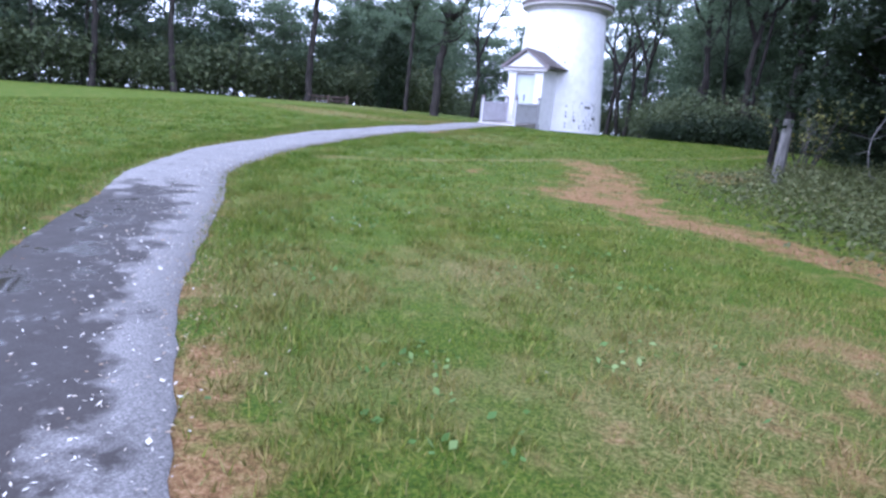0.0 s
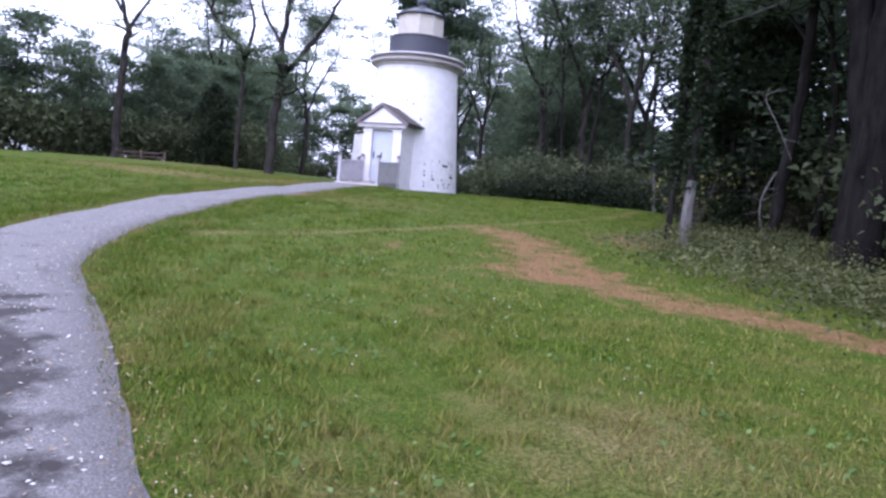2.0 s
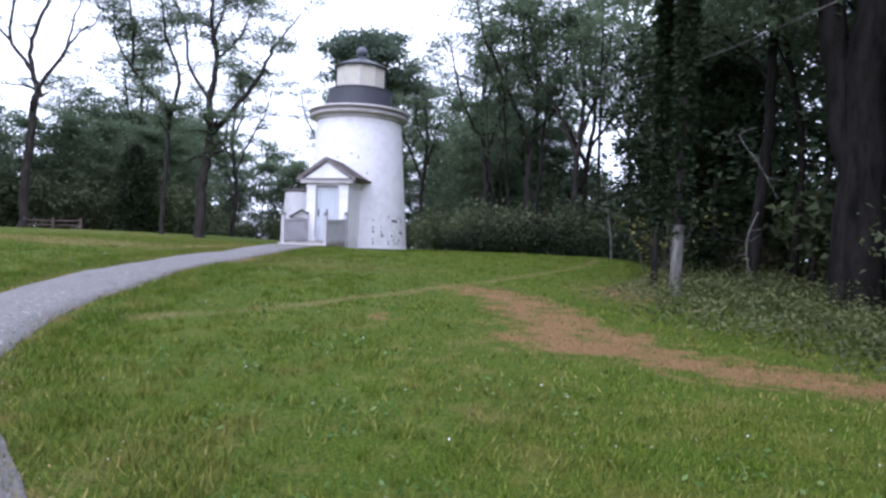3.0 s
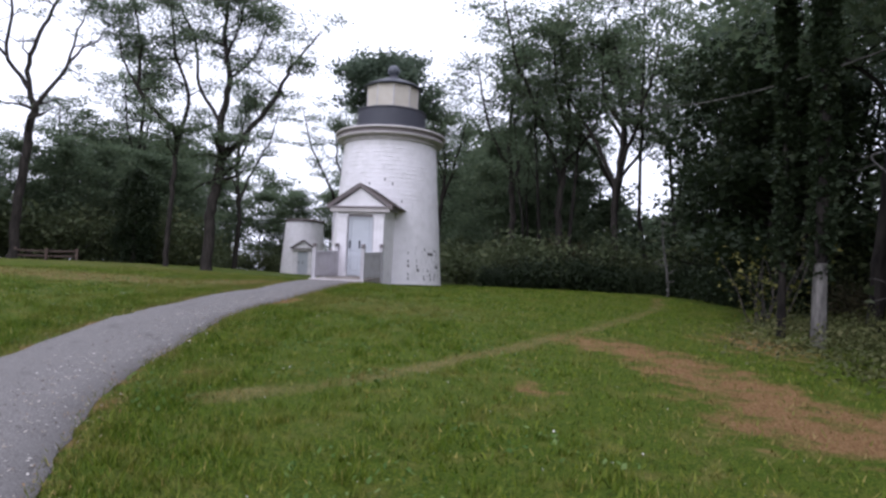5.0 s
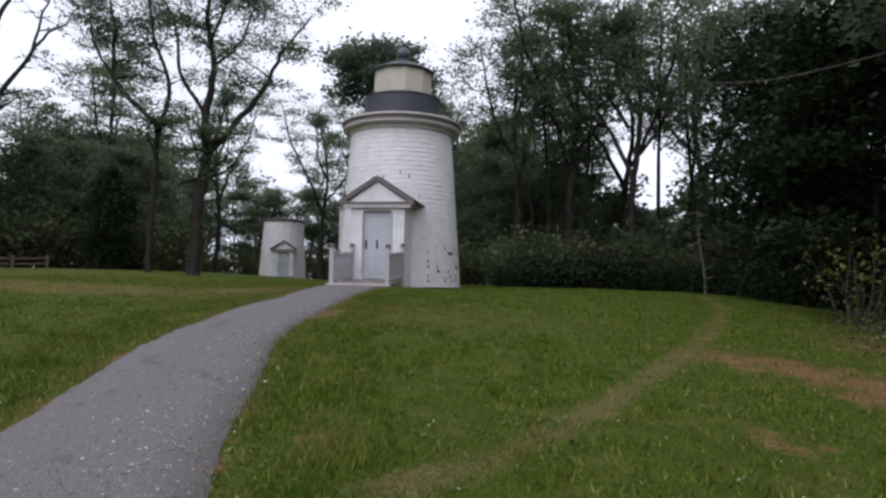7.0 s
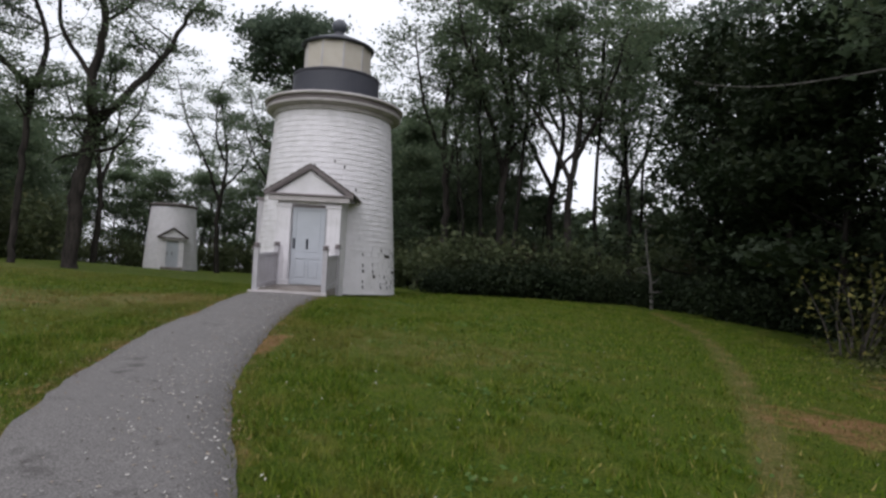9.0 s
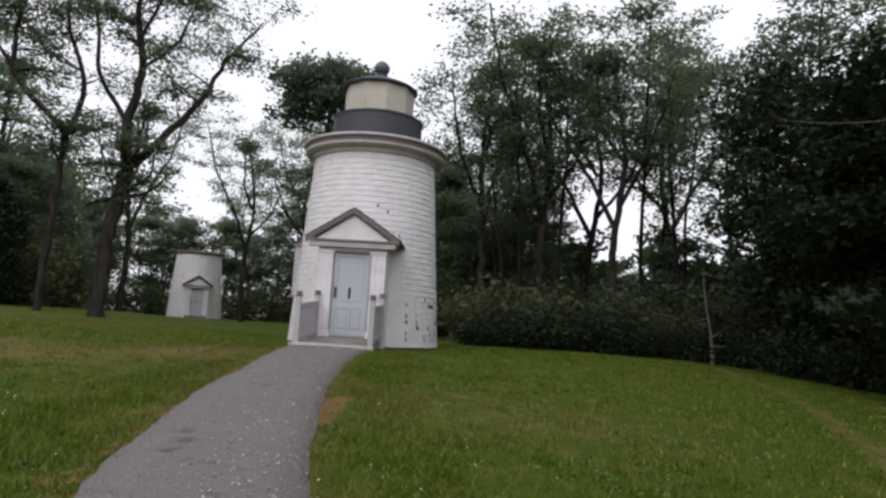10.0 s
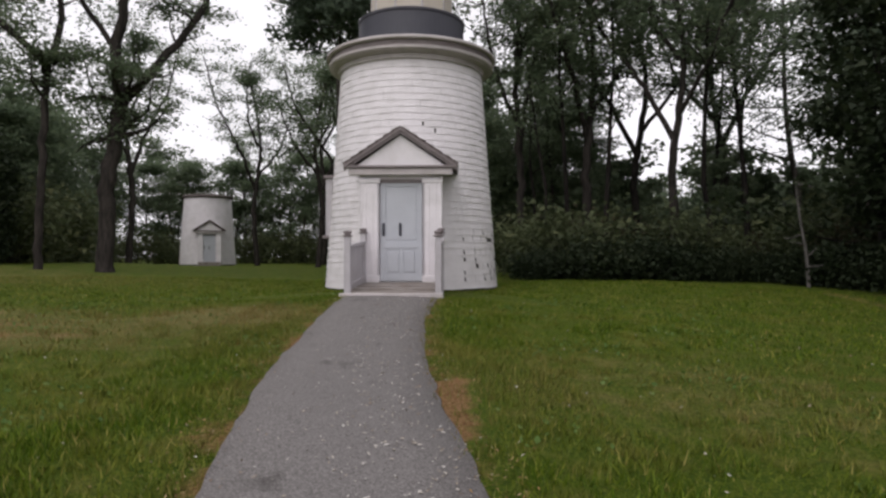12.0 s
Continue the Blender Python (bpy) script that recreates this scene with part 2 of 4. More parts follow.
def lathe_mesh(name, profile, mat, n=72, smooth=True):
    """A turned shape round z from (radius, z) pairs."""
    verts, faces = [], []
    for r, z in profile:
        for i in range(n):
            a = 2 * math.pi * i / n
            verts.append((r * math.cos(a), r * math.sin(a), z))
    for k in range(len(profile) - 1):
        for i in range(n):
            j = (i + 1) % n
            faces.append((k * n + i, k * n + j, (k + 1) * n + j, (k + 1) * n + i))
    me = mesh_from(name, verts, faces, mat, False)
    return me


def thing(name, label, category, group="", kind="", at=None):
    ob = new(name)
    ob.empty_display_size = 0.2
    if at is not None:
        ob.matrix_basis = at
    return tagged(ob, label, category, group, kind)


# ---- the lie of the land ----
SLOPE_S = np.array([-90, -45, -31, -25.6, -21, -17.6, -15.2, -8, -4.5, 0, 20, 60, 500.0])
SLOPE_Z = np.array([-2.2, -1.72, -1.42, -1.3, -1.14, -0.9, -0.68, -0.2, 0.0, 0.04, 0.12, 0.2, 0.2])


def smoothstep(v):
    v = np.clip(v, 0, 1)
    return v * v * (3 - 2 * v)


def land(x, y):
    x, y = np.asarray(x, float), np.asarray(y, float)
    s = -0.54 * x + 0.84 * y
    z = sum(np.interp(s + o, SLOPE_S, SLOPE_Z) for o in (-2.0, -1.0, 0.0, 1.0, 2.0)) / 5
    z = z + 0.46 * smoothstep((-x - 3) / 12) * smoothstep((24 - y) / 14) * smoothstep((y + 20) / 24)
    z = z + 0.13 * smoothstep((3.6 - np.hypot(x, (y + 5.3) * 0.9)) / 3.2)
    bump = 0.018 * np.sin(x * 1.7 + 0.6 * y) * np.sin(y * 1.3 - 0.4 * x) + 0.012 * np.sin(3.1 * x + 1.1) * np.sin(2.7 * y)
    return z + bump * smoothstep((np.hypot(x, y + 2) - 4) / 3)


def land_z(x, y):
    return float(land(x, y))


CENTRE = [(34, -37.5), (24, -33.6), (18, -30.9), (14, -28.75), (11.5, -27.3), (8.5, -25.3), (6.25, -23.45), (4.55, -22.1), (3.4, -20.75), (2.25, -18.65), (1.35, -15.95), (0.75, -14.1), (0.42, -12.3), (0.1, -10.0), (-0.03, -7.6), (0.0, -5.1)]


def spline(points, step=0.25):
    p = [Vector(q) for q in points]
    out = []
    for i in range(len(p) - 1):
        a, b, c, d = p[max(i - 1, 0)], p[i], p[i + 1], p[min(i + 2, len(p) - 1)]
        k = max(2, int((c - b).length / step))
        for j in range(k):
            t = j / k
            out.append(0.5 * ((2 * b) + (c - a) * t + (2 * a - 5 * b + 4 * c - d) * t * t + (3 * b - a - 3 * c + d) * t ** 3))
    out.append(p[-1])
    return out


LINE = spline(CENTRE, 0.2)
LINE_NP = np.array([(p.x, p.y) for p in LINE])


def to_line(x, y, line=LINE_NP):
    """Distance from points to a dense polyline."""
    x, y = np.asarray(x, float).ravel(), np.asarray(y, float).ravel()
    best = np.full(x.shape, 1e9)
    for a, b in line:
        best = np.minimum(best, (x - a) ** 2 + (y - b) ** 2)
    return np.sqrt(best)


def steps_axis(lo, hi, fine, f0, f1):
    inner = np.arange(f0, f1 + 1e-6, fine)
    left, right, d, v = [], [], fine, f0
    while v > lo:
        d *= 1.25
        v -= d
        left.append(v)
    d, v = fine, f1
    while v < hi:
        d *= 1.25
        v += d
        right.append(v)
    return np.concatenate([left[::-1], inner, right])


NEEDLES = np.array([(p.x, p.y) for p in spline([(7.5, -13.1), (8.4, -14.4), (9.3, -16.4), (10.4, -17.6), (11.7, -18.1), (13.0, -18.55), (15.5, -20.5)], 0.3)])
TRACK = np.array([(p.x, p.y) for p in spline([(3.9, -18.4), (4.9, -16.9), (6.3, -13.8), (7.9, -9.5), (9.2, -5.0), (9.7, -1.0)], 0.3)])


def litter_at(x, y):
    shape = np.shape(x)
    x, y = np.ravel(x), np.ravel(y)
    d_needles = to_line(x, y, NEEDLES)
    v = 0.56 * smoothstep((1.45 - 0.05 * np.abs(x - 9.0) - d_needles) / 1.2)
    v = np.maximum(v, 0.57 * smoothstep((1.8 - np.hypot((x - 9.5) / 1.15, y + 17.0)) / 1.3))
    v = np.maximum(v, 0.46 * smoothstep((2.2 - np.hypot((x - 10.2) / 0.8, (y + 11.2) / 1.5)) / 1.8))
    v = np.maximum(v, 0.44 * smoothstep((0.6 - np.hypot((x - 6.6) / 1.2, y + 16.7)) / 0.5))
    v = np.maximum(v, 0.40 * smoothstep((1.05 - to_line(x, y)) / 0.36))
    v = np.maximum(v, 0.51 * smoothstep((1.32 - to_line(x, y)) / 0.5) * smoothstep((x - 10.2) / 0.6) * smoothstep((12.9 - x) / 0.6) * (y > -27.4 - 0.6 * (x - 11.5)))
    v = np.maximum(v, 0.62 * smoothstep((1.0 - np.hypot((x - 1.12) / 0.32, (y + 11.3) / 1.7)) / 0.6))
    v = np.maximum(v, 0.24 * smoothstep((1.0 - np.hypot((x - 3.3) / 0.4, (y + 17.6) / 1.0)) / 0.6))
    v = np.maximum(v, 0.30 * smoothstep((2.3 - np.hypot((x + 6) / 2.0, y + 9)) / 1.5))
    v = np.maximum(v, 0.36 * smoothstep((x - 0.12 * y - 14.6) / 2.5))
    return v.reshape(shape)


def worn_at(x, y):
    """Where the grass is thin: a trodden track, straw-coloured lawn and the bare foreground."""
    shape = np.shape(x)
    x, y = np.ravel(x), np.ravel(y)
    v = 0.80 * smoothstep((0.30 - to_line(x, y, TRACK)) / 0.28)
    patchy = 0.5 + 0.5 * np.sin(1.9 * x + 1.3 * np.sin(1.1 * y)) * np.sin(1.6 * y + 0.9 * np.sin(1.4 * x))
    v = np.maximum(v, (0.20 + 0.34 * patchy) * smoothstep((3.6 - np.hypot((x - 12.2) / 1.4, y + 24.0)) / 2.2))
    v = np.maximum(v, 0.24 * patchy * smoothstep((x - 4.0) / 3) * smoothstep((-14.0 - y) / 4))
    v = np.maximum(v, 0.44 * smoothstep((3.0 - np.hypot((x + 5.5) / 2.2, y + 8.5)) / 2.0))
    v = np.maximum(v, 0.74 * smoothstep((1.5 - np.hypot((x + 2.1) / 1.3, (y + 7.2) / 1.1)) / 1.2))
    v = np.maximum(v, 0.30 * smoothstep((2.4 - np.hypot((x - 3.0) / 1.6, y + 10.5)) / 1.8))
    v = np.maximum(v, 0.33 * smoothstep((2.5 - np.hypot((x + 14) / 5.0, (y - 0.0) / 3.0)) / 1.8))
    return v.reshape(shape)


xs, ys = steps_axis(-900, 900, 0.3, -13, 19), steps_axis(-900, 900, 0.3, -33, 9)
gx, gy = np.meshgrid(xs, ys)
gz = land(gx, gy)
nx, ny = len(xs), len(ys)
idx = np.arange(nx * ny).reshape(ny, nx)
quads = np.stack([idx[:-1, :-1], idx[:-1, 1:], idx[1:, 1:], idx[1:, :-1]], -1).reshape(-1, 4)
ground_me = mesh_from("ground", np.stack([gx, gy, gz], -1).reshape(-1, 3).tolist(), quads.tolist(), GRASS_M, True)
att = ground_me.attributes.new("litter", "FLOAT", "POINT")
att.data.foreach_set("value", litter_at(gx, gy).ravel().astype(np.float32))
att = ground_me.attributes.new("worn", "FLOAT", "POINT")
att.data.foreach_set("value", worn_at(gx, gy).ravel().astype(np.float32))
ground = tagged(new("ground", ground_me), "mown green lawn with brown needle litter and worn tracks", "lawn", kind="structure")

# path: a low asphalt slab with ragged edges
pv, pf = [], []
rng = random.Random(5)
for i, p in enumerate(LINE):
    t = (LINE[min(i + 1, len(LINE) - 1)] - LINE[max(i - 1, 0)]).normalized()
    nrm = Vector((-t.y, t.x))
    w = 0.715 + 0.075 * smoothstep((p.y + 8) / 3) 
    wl_, wr_ = w - 0.03 + rng.uniform(-0.02, 0.02), w + 0.03 * float(smoothstep((-8.5 - p.y) / 2)) + 0.05 * float(smoothstep((p.x - 4.2) / 1.2)) - 0.12 * float(smoothstep((p.x - 7.5) / 2)) + rng.uniform(-0.02, 0.02)
    for k, off in enumerate((-wr_ - 0.03, -wr_, -0.35, 0.0, 0.35, wl_, wl_ + 0.03)):
        q = p + nrm * off
        crown = 0.03 - 0.012 * (off / 0.8) ** 2
        pv.append((q.x, q.y, land_z(q.x, q.y) + (-0.08 if k in (0, 6) else crown)))
for i in range(len(LINE) - 1):
    for k in range(6):
        a = i * 7 + k
        pf.append((a, a + 7, a + 8, a + 1))
path_me = mesh_from("path", pv, pf, ASPHALT, True)
damp = path_me.attributes.new("damp", "FLOAT", "POINT")
damp.data.foreach_set("value", [0.06 + (0.0, 0.0, 0.22, 0.34, 0.37, 0.34, 0.32)[k % 7] * (0.24 + 0.76 * float(smoothstep((v[0] - 3.6) / 3.2))) for k, v in enumerate(pv)])
path = tagged(new("path", path_me), "curving grey asphalt footpath, damp in places, with pale grit", "path", kind="structure")

# ---- lighthouse ----
BASE_R, TOP_R, WALL_TOP = 2.10, 1.72, 5.32


def wall_r(z):
    return BASE_R + (TOP_R - BASE_R) * z / WALL_TOP


def arc_board(arcs, name):
    """One course of siding: tilted boards over arcs (a0, a1, z_low, z_high) in degrees, with a lower lip."""
    verts, faces = [], []
    for a0, a1, zl, zh in arcs:
        k = max(1, int(math.ceil((a1 - a0) / 5.0)))
        s = len(verts)
        for i in range(k + 1):
            a = radians(a0 + (a1 - a0) * i / k)
            c, si = math.cos(a), math.sin(a)
            zw = zl + 0.005 * math.sin(a * 9 + zl * 31) + 0.004 * math.sin(a * 23 + zl * 57)
            for r, z in ((wall_r(zl) - 0.004, zw), (wall_r(zl) + 0.016 + 0.004 * math.sin(a * 17 + zl * 13), zw), (wall_r(zh) + 0.003, zh)):
                verts.append((r * c, r * si, z))
        for i in range(k):
            b = s + 3 * i
            faces += [(b, b + 3, b + 4, b + 1), (b + 1, b + 4, b + 5, b + 2)]
    return mesh_from(name, verts, faces, WHITE)


def build_wall(owner, near):
    wall = part("wall", lathe_mesh("wall", [(BASE_R - 0.06, -0.35), (BASE_R - 0.06, 0.02), (wall_r(0.02) - 0.012, 0.02), (TOP_R - 0.012, WALL_TOP)], DARK), owner, "dark boarded core under white clapboards")
    rnd = random.Random(11)
    n, courses = 35, []
    h = (WALL_TOP - 0.07) / n
    for i in range(n):
        z0, z1 = 0.07 + i * h, 0.07 + (i + 1) * h + 0.012
        arcs = []
        if near and 1 <= i <= 8:
            a = -52.0
            arcs.append((-6.0, 308.0, z0, z1))
            while a < -6.0:
                w = rnd.uniform(3.5, 9.0)
                b = min(a + w + 2.0, -6.0)
                low = z0
                if rnd.random() < 0.16:
                    low = z0 + rnd.uniform(0.10, 0.26) * h
                if -14 < a < -9 and i == 4 or -30 < a < -26 and i == 7:
                    low = z0 + 0.7 * h
                if rnd.random() < 0.32:
                    chip = a + rnd.uniform(0.9, 2.0)
                    arcs.append((a, chip, z0 + 0.7 * h, z1))
                    a = chip
                gap = rnd.choice((0.08, 0.18, 0.35, 0.55))
                arcs.append((a, b - gap, low + rnd.uniform(-0.004, 0.004), z1))
                a = b
        elif near:
            joints = sorted(rnd.uniform(0, 360) for _ in range(4))
            for q in range(4):
                a0, a1 = joints[q], joints[(q + 1) % 4] + (360 if q == 3 else 0)
                for chip in ((-79.0, 24), (-96.0, 23), (-70.5, 23), (-60.0, 19)):
                    hole = chip[0] % 360
                    if i == chip[1] and a0 < hole < a1 - 3:
                        arcs.append((a0, hole, z0, z1))
                        arcs.append((hole, hole + 1.3, z0 + 0.7 * h, z1))
                        a0 = hole + 1.3
                arcs.append((a0, a1 - 0.10, z0 + rnd.uniform(-0.003, 0.003), z1))
        else:
            arcs.append((0.0, 360.0, z0, z1))
        courses.append(arcs)
    if near:
        for arcs in courses:
            part("clapboard", arc_board(arcs, "clapboard"), wall)
    else:
        tagged(part("siding", arc_board([a for c in courses for a in c], "siding"), wall), kind="stuff")
    return wall


def gable_roof(owner, half, z_eave, z_apex, y0, y1, trim):
    """Two sloping slabs with overlapping shingle courses, rakes and a boarded tympanum."""
    roof = part("roof", box_mesh("roof", -half + 0.12, half - 0.12, y0 + 0.14, y1, z_eave - 0.04, z_eave + 0.02, trim), owner, "weathered gabled porch roof")
    rise = z_apex - z_eave
    length = math.hypot(half, rise)
    for side in (-1, 1):
        n = 7
        for i in range(n):
            s0, s1 = i / n, (i + 1) / n + 0.03
            lift0, lift1 = 0.035, 0.012
            v = []
            for s, lf in ((s0, lift0), (min(s1, 1.0), lift1)):
                x = side * half * (1 - s)
                z = z_eave + rise * s
                nx_, nz_ = side * rise / length, half / length
                for y in (y0 - 0.02, y1):
                    v += [(x + nx_ * lf, y, z + nz_ * lf), (x - nx_ * 0.02, y, z - nz_ * 0.02)]
            f = [(0, 2, 6, 4), (1, 5, 7, 3), (0, 1, 3, 2), (0, 4, 5, 1), (2, 3, 7, 6)]
            part("shingle_course", mesh_from("shingle_course", v, f, SHINGLE), roof)
        # rake board under the roof edge
        for name, drop0, drop1, dy in (("rake_board", 0.015, 0.11, 0.0), ("rake_moulding", 0.02, 0.055, -0.03)):
            v = []
            for y in (y0 + dy, y0 + dy + 0.05):
                for s in (0.0, 1.0):
                    x, z = side * (half - 0.01) * (1 - s), z_eave + rise * s
                    v += [(x, y, z - drop0), (x, y, z - drop1 - 0.02)]
            f = [(0, 1, 3, 2), (4, 6, 7, 5), (1, 5, 7, 3), (0, 2, 6, 4), (0, 4, 5, 1)]
            part(name, mesh_from(name, v, f, trim), roof)
    part("cornice", box_mesh("cornice", -half + 0.02, half - 0.02, y0 - 0.015, y0 + 0.14, z_eave - 0.075, z_eave - 0.025, trim), roof)
    part("cornice_moulding", box_mesh("cornice_moulding", -half + 0.1, half - 0.1, y0 + 0.03, y0 + 0.14, z_eave - 0.21, z_eave - 0.08, GALLERY_PAINT), roof)
    q = 0.13
    v = [(-half + q + 0.12, y0 + 0.09, z_eave - 0.02), (half - q - 0.12, y0 + 0.09, z_eave - 0.02), (0, y0 + 0.09, z_apex - q - 0.02), (-half + q + 0.12, y0 + 0.15, z_eave - 0.02), (half - q - 0.12, y0 + 0.15, z_eave - 0.02), (0, y0 + 0.15, z_apex - q - 0.02)]
    part("tympanum", mesh_from("tympanum", v, [(0, 1, 2), (3, 5, 4), (0, 3, 4, 1), (1, 4, 5, 2), (2, 5, 3, 0)], WHITE), roof, "white boarded gable triangle")


def build_porch(owner, trim=TRIM):
    part("porch_wall", box_mesh("porch_wall", -0.80, 0.80, -3.03, -1.25, 0.0, 2.54, WHITE), owner, "white painted porch side walls")
    part("lintel", box_mesh("lintel", -0.82, 0.82, -3.12, -3.02, 2.34, 2.50, WHITE), owner)
    for side in (-1, 1):
        x0, x1 = sorted((side * 0.44, side * 0.82))
        pil = part("pilaster", box_mesh("pilaster", x0, x1, -3.17, -3.02, 0.27, 2.36, WHITE, 0.015), owner, "white panelled pilaster")
        part("plinth", box_mesh("plinth", x0 - 0.02, x1 + 0.02, -3.19, -3.02, 0.27, 0.42, WHITE, 0.012), pil)
        part("capital", box_mesh("capital", x0 - 0.02, x1 + 0.02, -3.19, -3.02, 2.26, 2.36, WHITE, 0.012), pil)
        for xs_ in (0.455, 0.56, 0.70, 0.80):
            part("edge_strip", box_mesh("edge_strip", side * xs_ - 0.014, side * xs_ + 0.014, -3.182, -3.16, 0.42, 2.26, RAIL_PAINT if xs_ < 0.5 else WHITE, 0.004), pil)
    door = part("door", box_mesh("door", -0.42, 0.42, -3.075, -3.02, 0.29, 2.33, DOOR_PAINT), owner, "closed grey-blue painted wooden door")
    for x in (-0.37, 0.37):
        part("stile", box_mesh("stile", x - 0.05, x + 0.05, -3.092, -3.07, 0.30, 2.32, DOOR_PAINT, 0.004), door)
    for z in (0.36, 1.02, 2.26):
        part("door_rail", box_mesh("door_rail", -0.32, 0.32, -3.092, -3.07, z - 0.06, z + 0.06, DOOR_PAINT, 0.004), door)
    for x in (-0.16, 0.16):
        part("panel", box_mesh("panel", x - 0.11, x + 0.11, -3.088, -3.07, 0.48, 0.90, DOOR_PAINT, 0.012), door)
    part("middle_stile", box_mesh("middle_stile", -0.035, 0.035, -3.092, -3.07, 0.42, 0.96, DOOR_PAINT, 0.004), door)
    part("top_panel", box_mesh("top_panel", -0.30, 0.30, -3.083, -3.07, 1.12, 2.18, DOOR_PAINT, 0.010), door)
    for x in (-0.355, -0.02):
        part("handle_plate", box_mesh("handle_plate", x - 0.028, x + 0.028, -3.115, -3.08, 1.20, 1.47, CHARCOAL, 0.02), door, "dark iron handle plate")
    part("door_head", box_mesh("door_head", -0.43, 0.43, -3.12, -3.07, 2.27, 2.34, TRIM, 0.005), owner)
    gable_roof(owner, 1.13, 2.62, 3.36, -3.32, -1.2, trim)


def build_steps(owner):
    """Low plank ramp in front of the door with boarded side rails."""
    for i, (y0, y1, z1) in enumerate(((-3.50, -3.00, 0.28), (-3.98, -3.50, 0.255), (-4.56, -3.98, 0.225), (-5.14, -4.56, 0.19))):
        part("tread", box_mesh("tread", -0.80, 0.80, y0 + 0.004, y1 - 0.004, z1 - 0.24, z1, STEP_WOOD, 0.012), owner)
    part("kerb_board", box_mesh("kerb_board", -0.88, 0.88, -5.20, -5.145, -0.08, 0.175, GALLERY_PAINT, 0.012), owner, "white painted front board")


def rail_thing(x):
    rail = thing("porch_railing", "weathered grey boarded porch railing beside the door step", "railing", "porch railings", at=pose(x, 0, 0))
    for y, top in ((-5.12, 1.13), (-3.26, 1.25)):
        post = part("post", box_mesh("post", -0.055, 0.055, y - 0.055, y + 0.055, -0.06, top, RAIL_PAINT, 0.01), rail)
        part("post_cap", lathe_mesh("post_cap", [(0.0, top - 0.005), (0.085, top), (0.09, top + 0.02), (0.055, top + 0.03), (0.05, top + 0.045), (0.075, top + 0.065), (0.07, top + 0.095), (0.0, top + 0.11)], TRIM, 14), post, "dark turned post cap", pose(0, y, 0))
    n = 13
    for i in range(n):
        y0 = -5.06 + i * 1.74 / n
        zt = 0.93 + 0.10 * i / n
        part("board", box_mesh("board", -0.012, 0.012, y0 + 0.004, y0 + 1.74 / n - 0.004, 0.22 + 0.06 * i / n, zt, RAIL_PAINT, 0.003), rail)
    for z0, z1, w in ((0.93, 1.04, 0.045), (0.25, 0.31, 0.03)):
        v = []
        for y, dz in ((-5.07, 0.0), (-3.31, 0.11)):
            v += [(-w, y, z0 + dz), (w, y, z0 + dz), (w, y, z0 + dz + 0.06), (-w, y, z0 + dz + 0.06)]
        part("rail", mesh_from("rail", v, [(0, 1, 2, 3), (7, 6, 5, 4), (0, 4, 5, 1), (1, 5, 6, 2), (2, 6, 7, 3), (3, 7, 4, 0)], RAIL_PAINT), rail)
    return rail


def build_gallery(owner):
    part("soffit", lathe_mesh("soffit", [(1.70, 5.18), (1.80, 5.20), (1.80, 5.30), (1.90, 5.33), (1.90, 5.345)], GALLERY_PAINT), owner, "stained moulding under the gallery")
    part("lower_moulding", lathe_mesh("lower_moulding", [(1.70, 5.34), (1.98, 5.34), (2.02, 5.37), (2.02, 5.42), (1.97, 5.44), (1.70, 5.44)], GALLERY_PAINT), owner)
    part("fascia", lathe_mesh("fascia", [(1.70, 5.44), (1.98, 5.442), (1.99, 5.55), (1.70, 5.55)], TRIM), owner)
    part("deck_edge", lathe_mesh("deck_edge", [(0.0, 5.552), (2.05, 5.552), (2.08, 5.57), (2.08, 5.61), (2.05, 5.635), (0.0, 5.66)], GALLERY_PAINT), owner, "weathered gallery deck")


def build_lantern(owner):
    part("parapet", lathe_mesh("parapet", [(1.34, 5.64), (1.34, 5.70), (1.31, 5.72), (1.29, 6.46), (1.32, 6.48), (1.32, 6.53), (1.0, 6.55)], CHARCOAL), owner, "charcoal painted lantern parapet")
    n, r = 10, 1.0
    lantern = part("lantern_room", lathe_mesh("lantern_room", [(0.93, 6.5), (0.93, 7.5)], DARK, 10), owner, "cream boarded lantern room")
    for i in range(n):
        a0, a1 = 2 * math.pi * (i + 0.03) / n, 2 * math.pi * (i + 0.97) / n
        v = []
        for rr in (r, r - 0.03):
            for a in (a0, a1):
                v += [(rr * math.cos(a), rr * math.sin(a), 6.54), (rr * math.cos(a), rr * math.sin(a), 7.46)]
        part("pane_board", mesh_from("pane_board", v, [(0, 2, 3, 1), (4, 5, 7, 6), (0, 1, 5, 4), (2, 6, 7, 3), (1, 3, 7, 5)], CREAM), lantern)
        a = 2 * math.pi * i / n
        part("mullion", box_mesh("mullion", 0.96, 1.012, -0.022, 0.022, 6.54, 7.47, RAIL_PAINT, 0.006), lantern, "", pose(0, 0, 0, 0, 0, math.degrees(a)))
    part("lantern_roof", lathe_mesh("lantern_roof", [(0.95, 7.44), (1.09, 7.45), (1.11, 7.49), (1.06, 7.53), (0.75, 7.68), (0.40, 7.83), (0.16, 7.93), (0.14, 8.02)], CHARCOAL, 40), owner, "dark metal lantern roof")
    part("ventilator_ball", lathe_mesh("ventilator_ball", [(0.14, 8.0)] + [(0.23 * math.sin(q), 8.19 - 0.23 * math.cos(q)) for q in np.linspace(0.5, math.pi, 12)], SLATE, 28), owner, "slate grey ventilator ball")


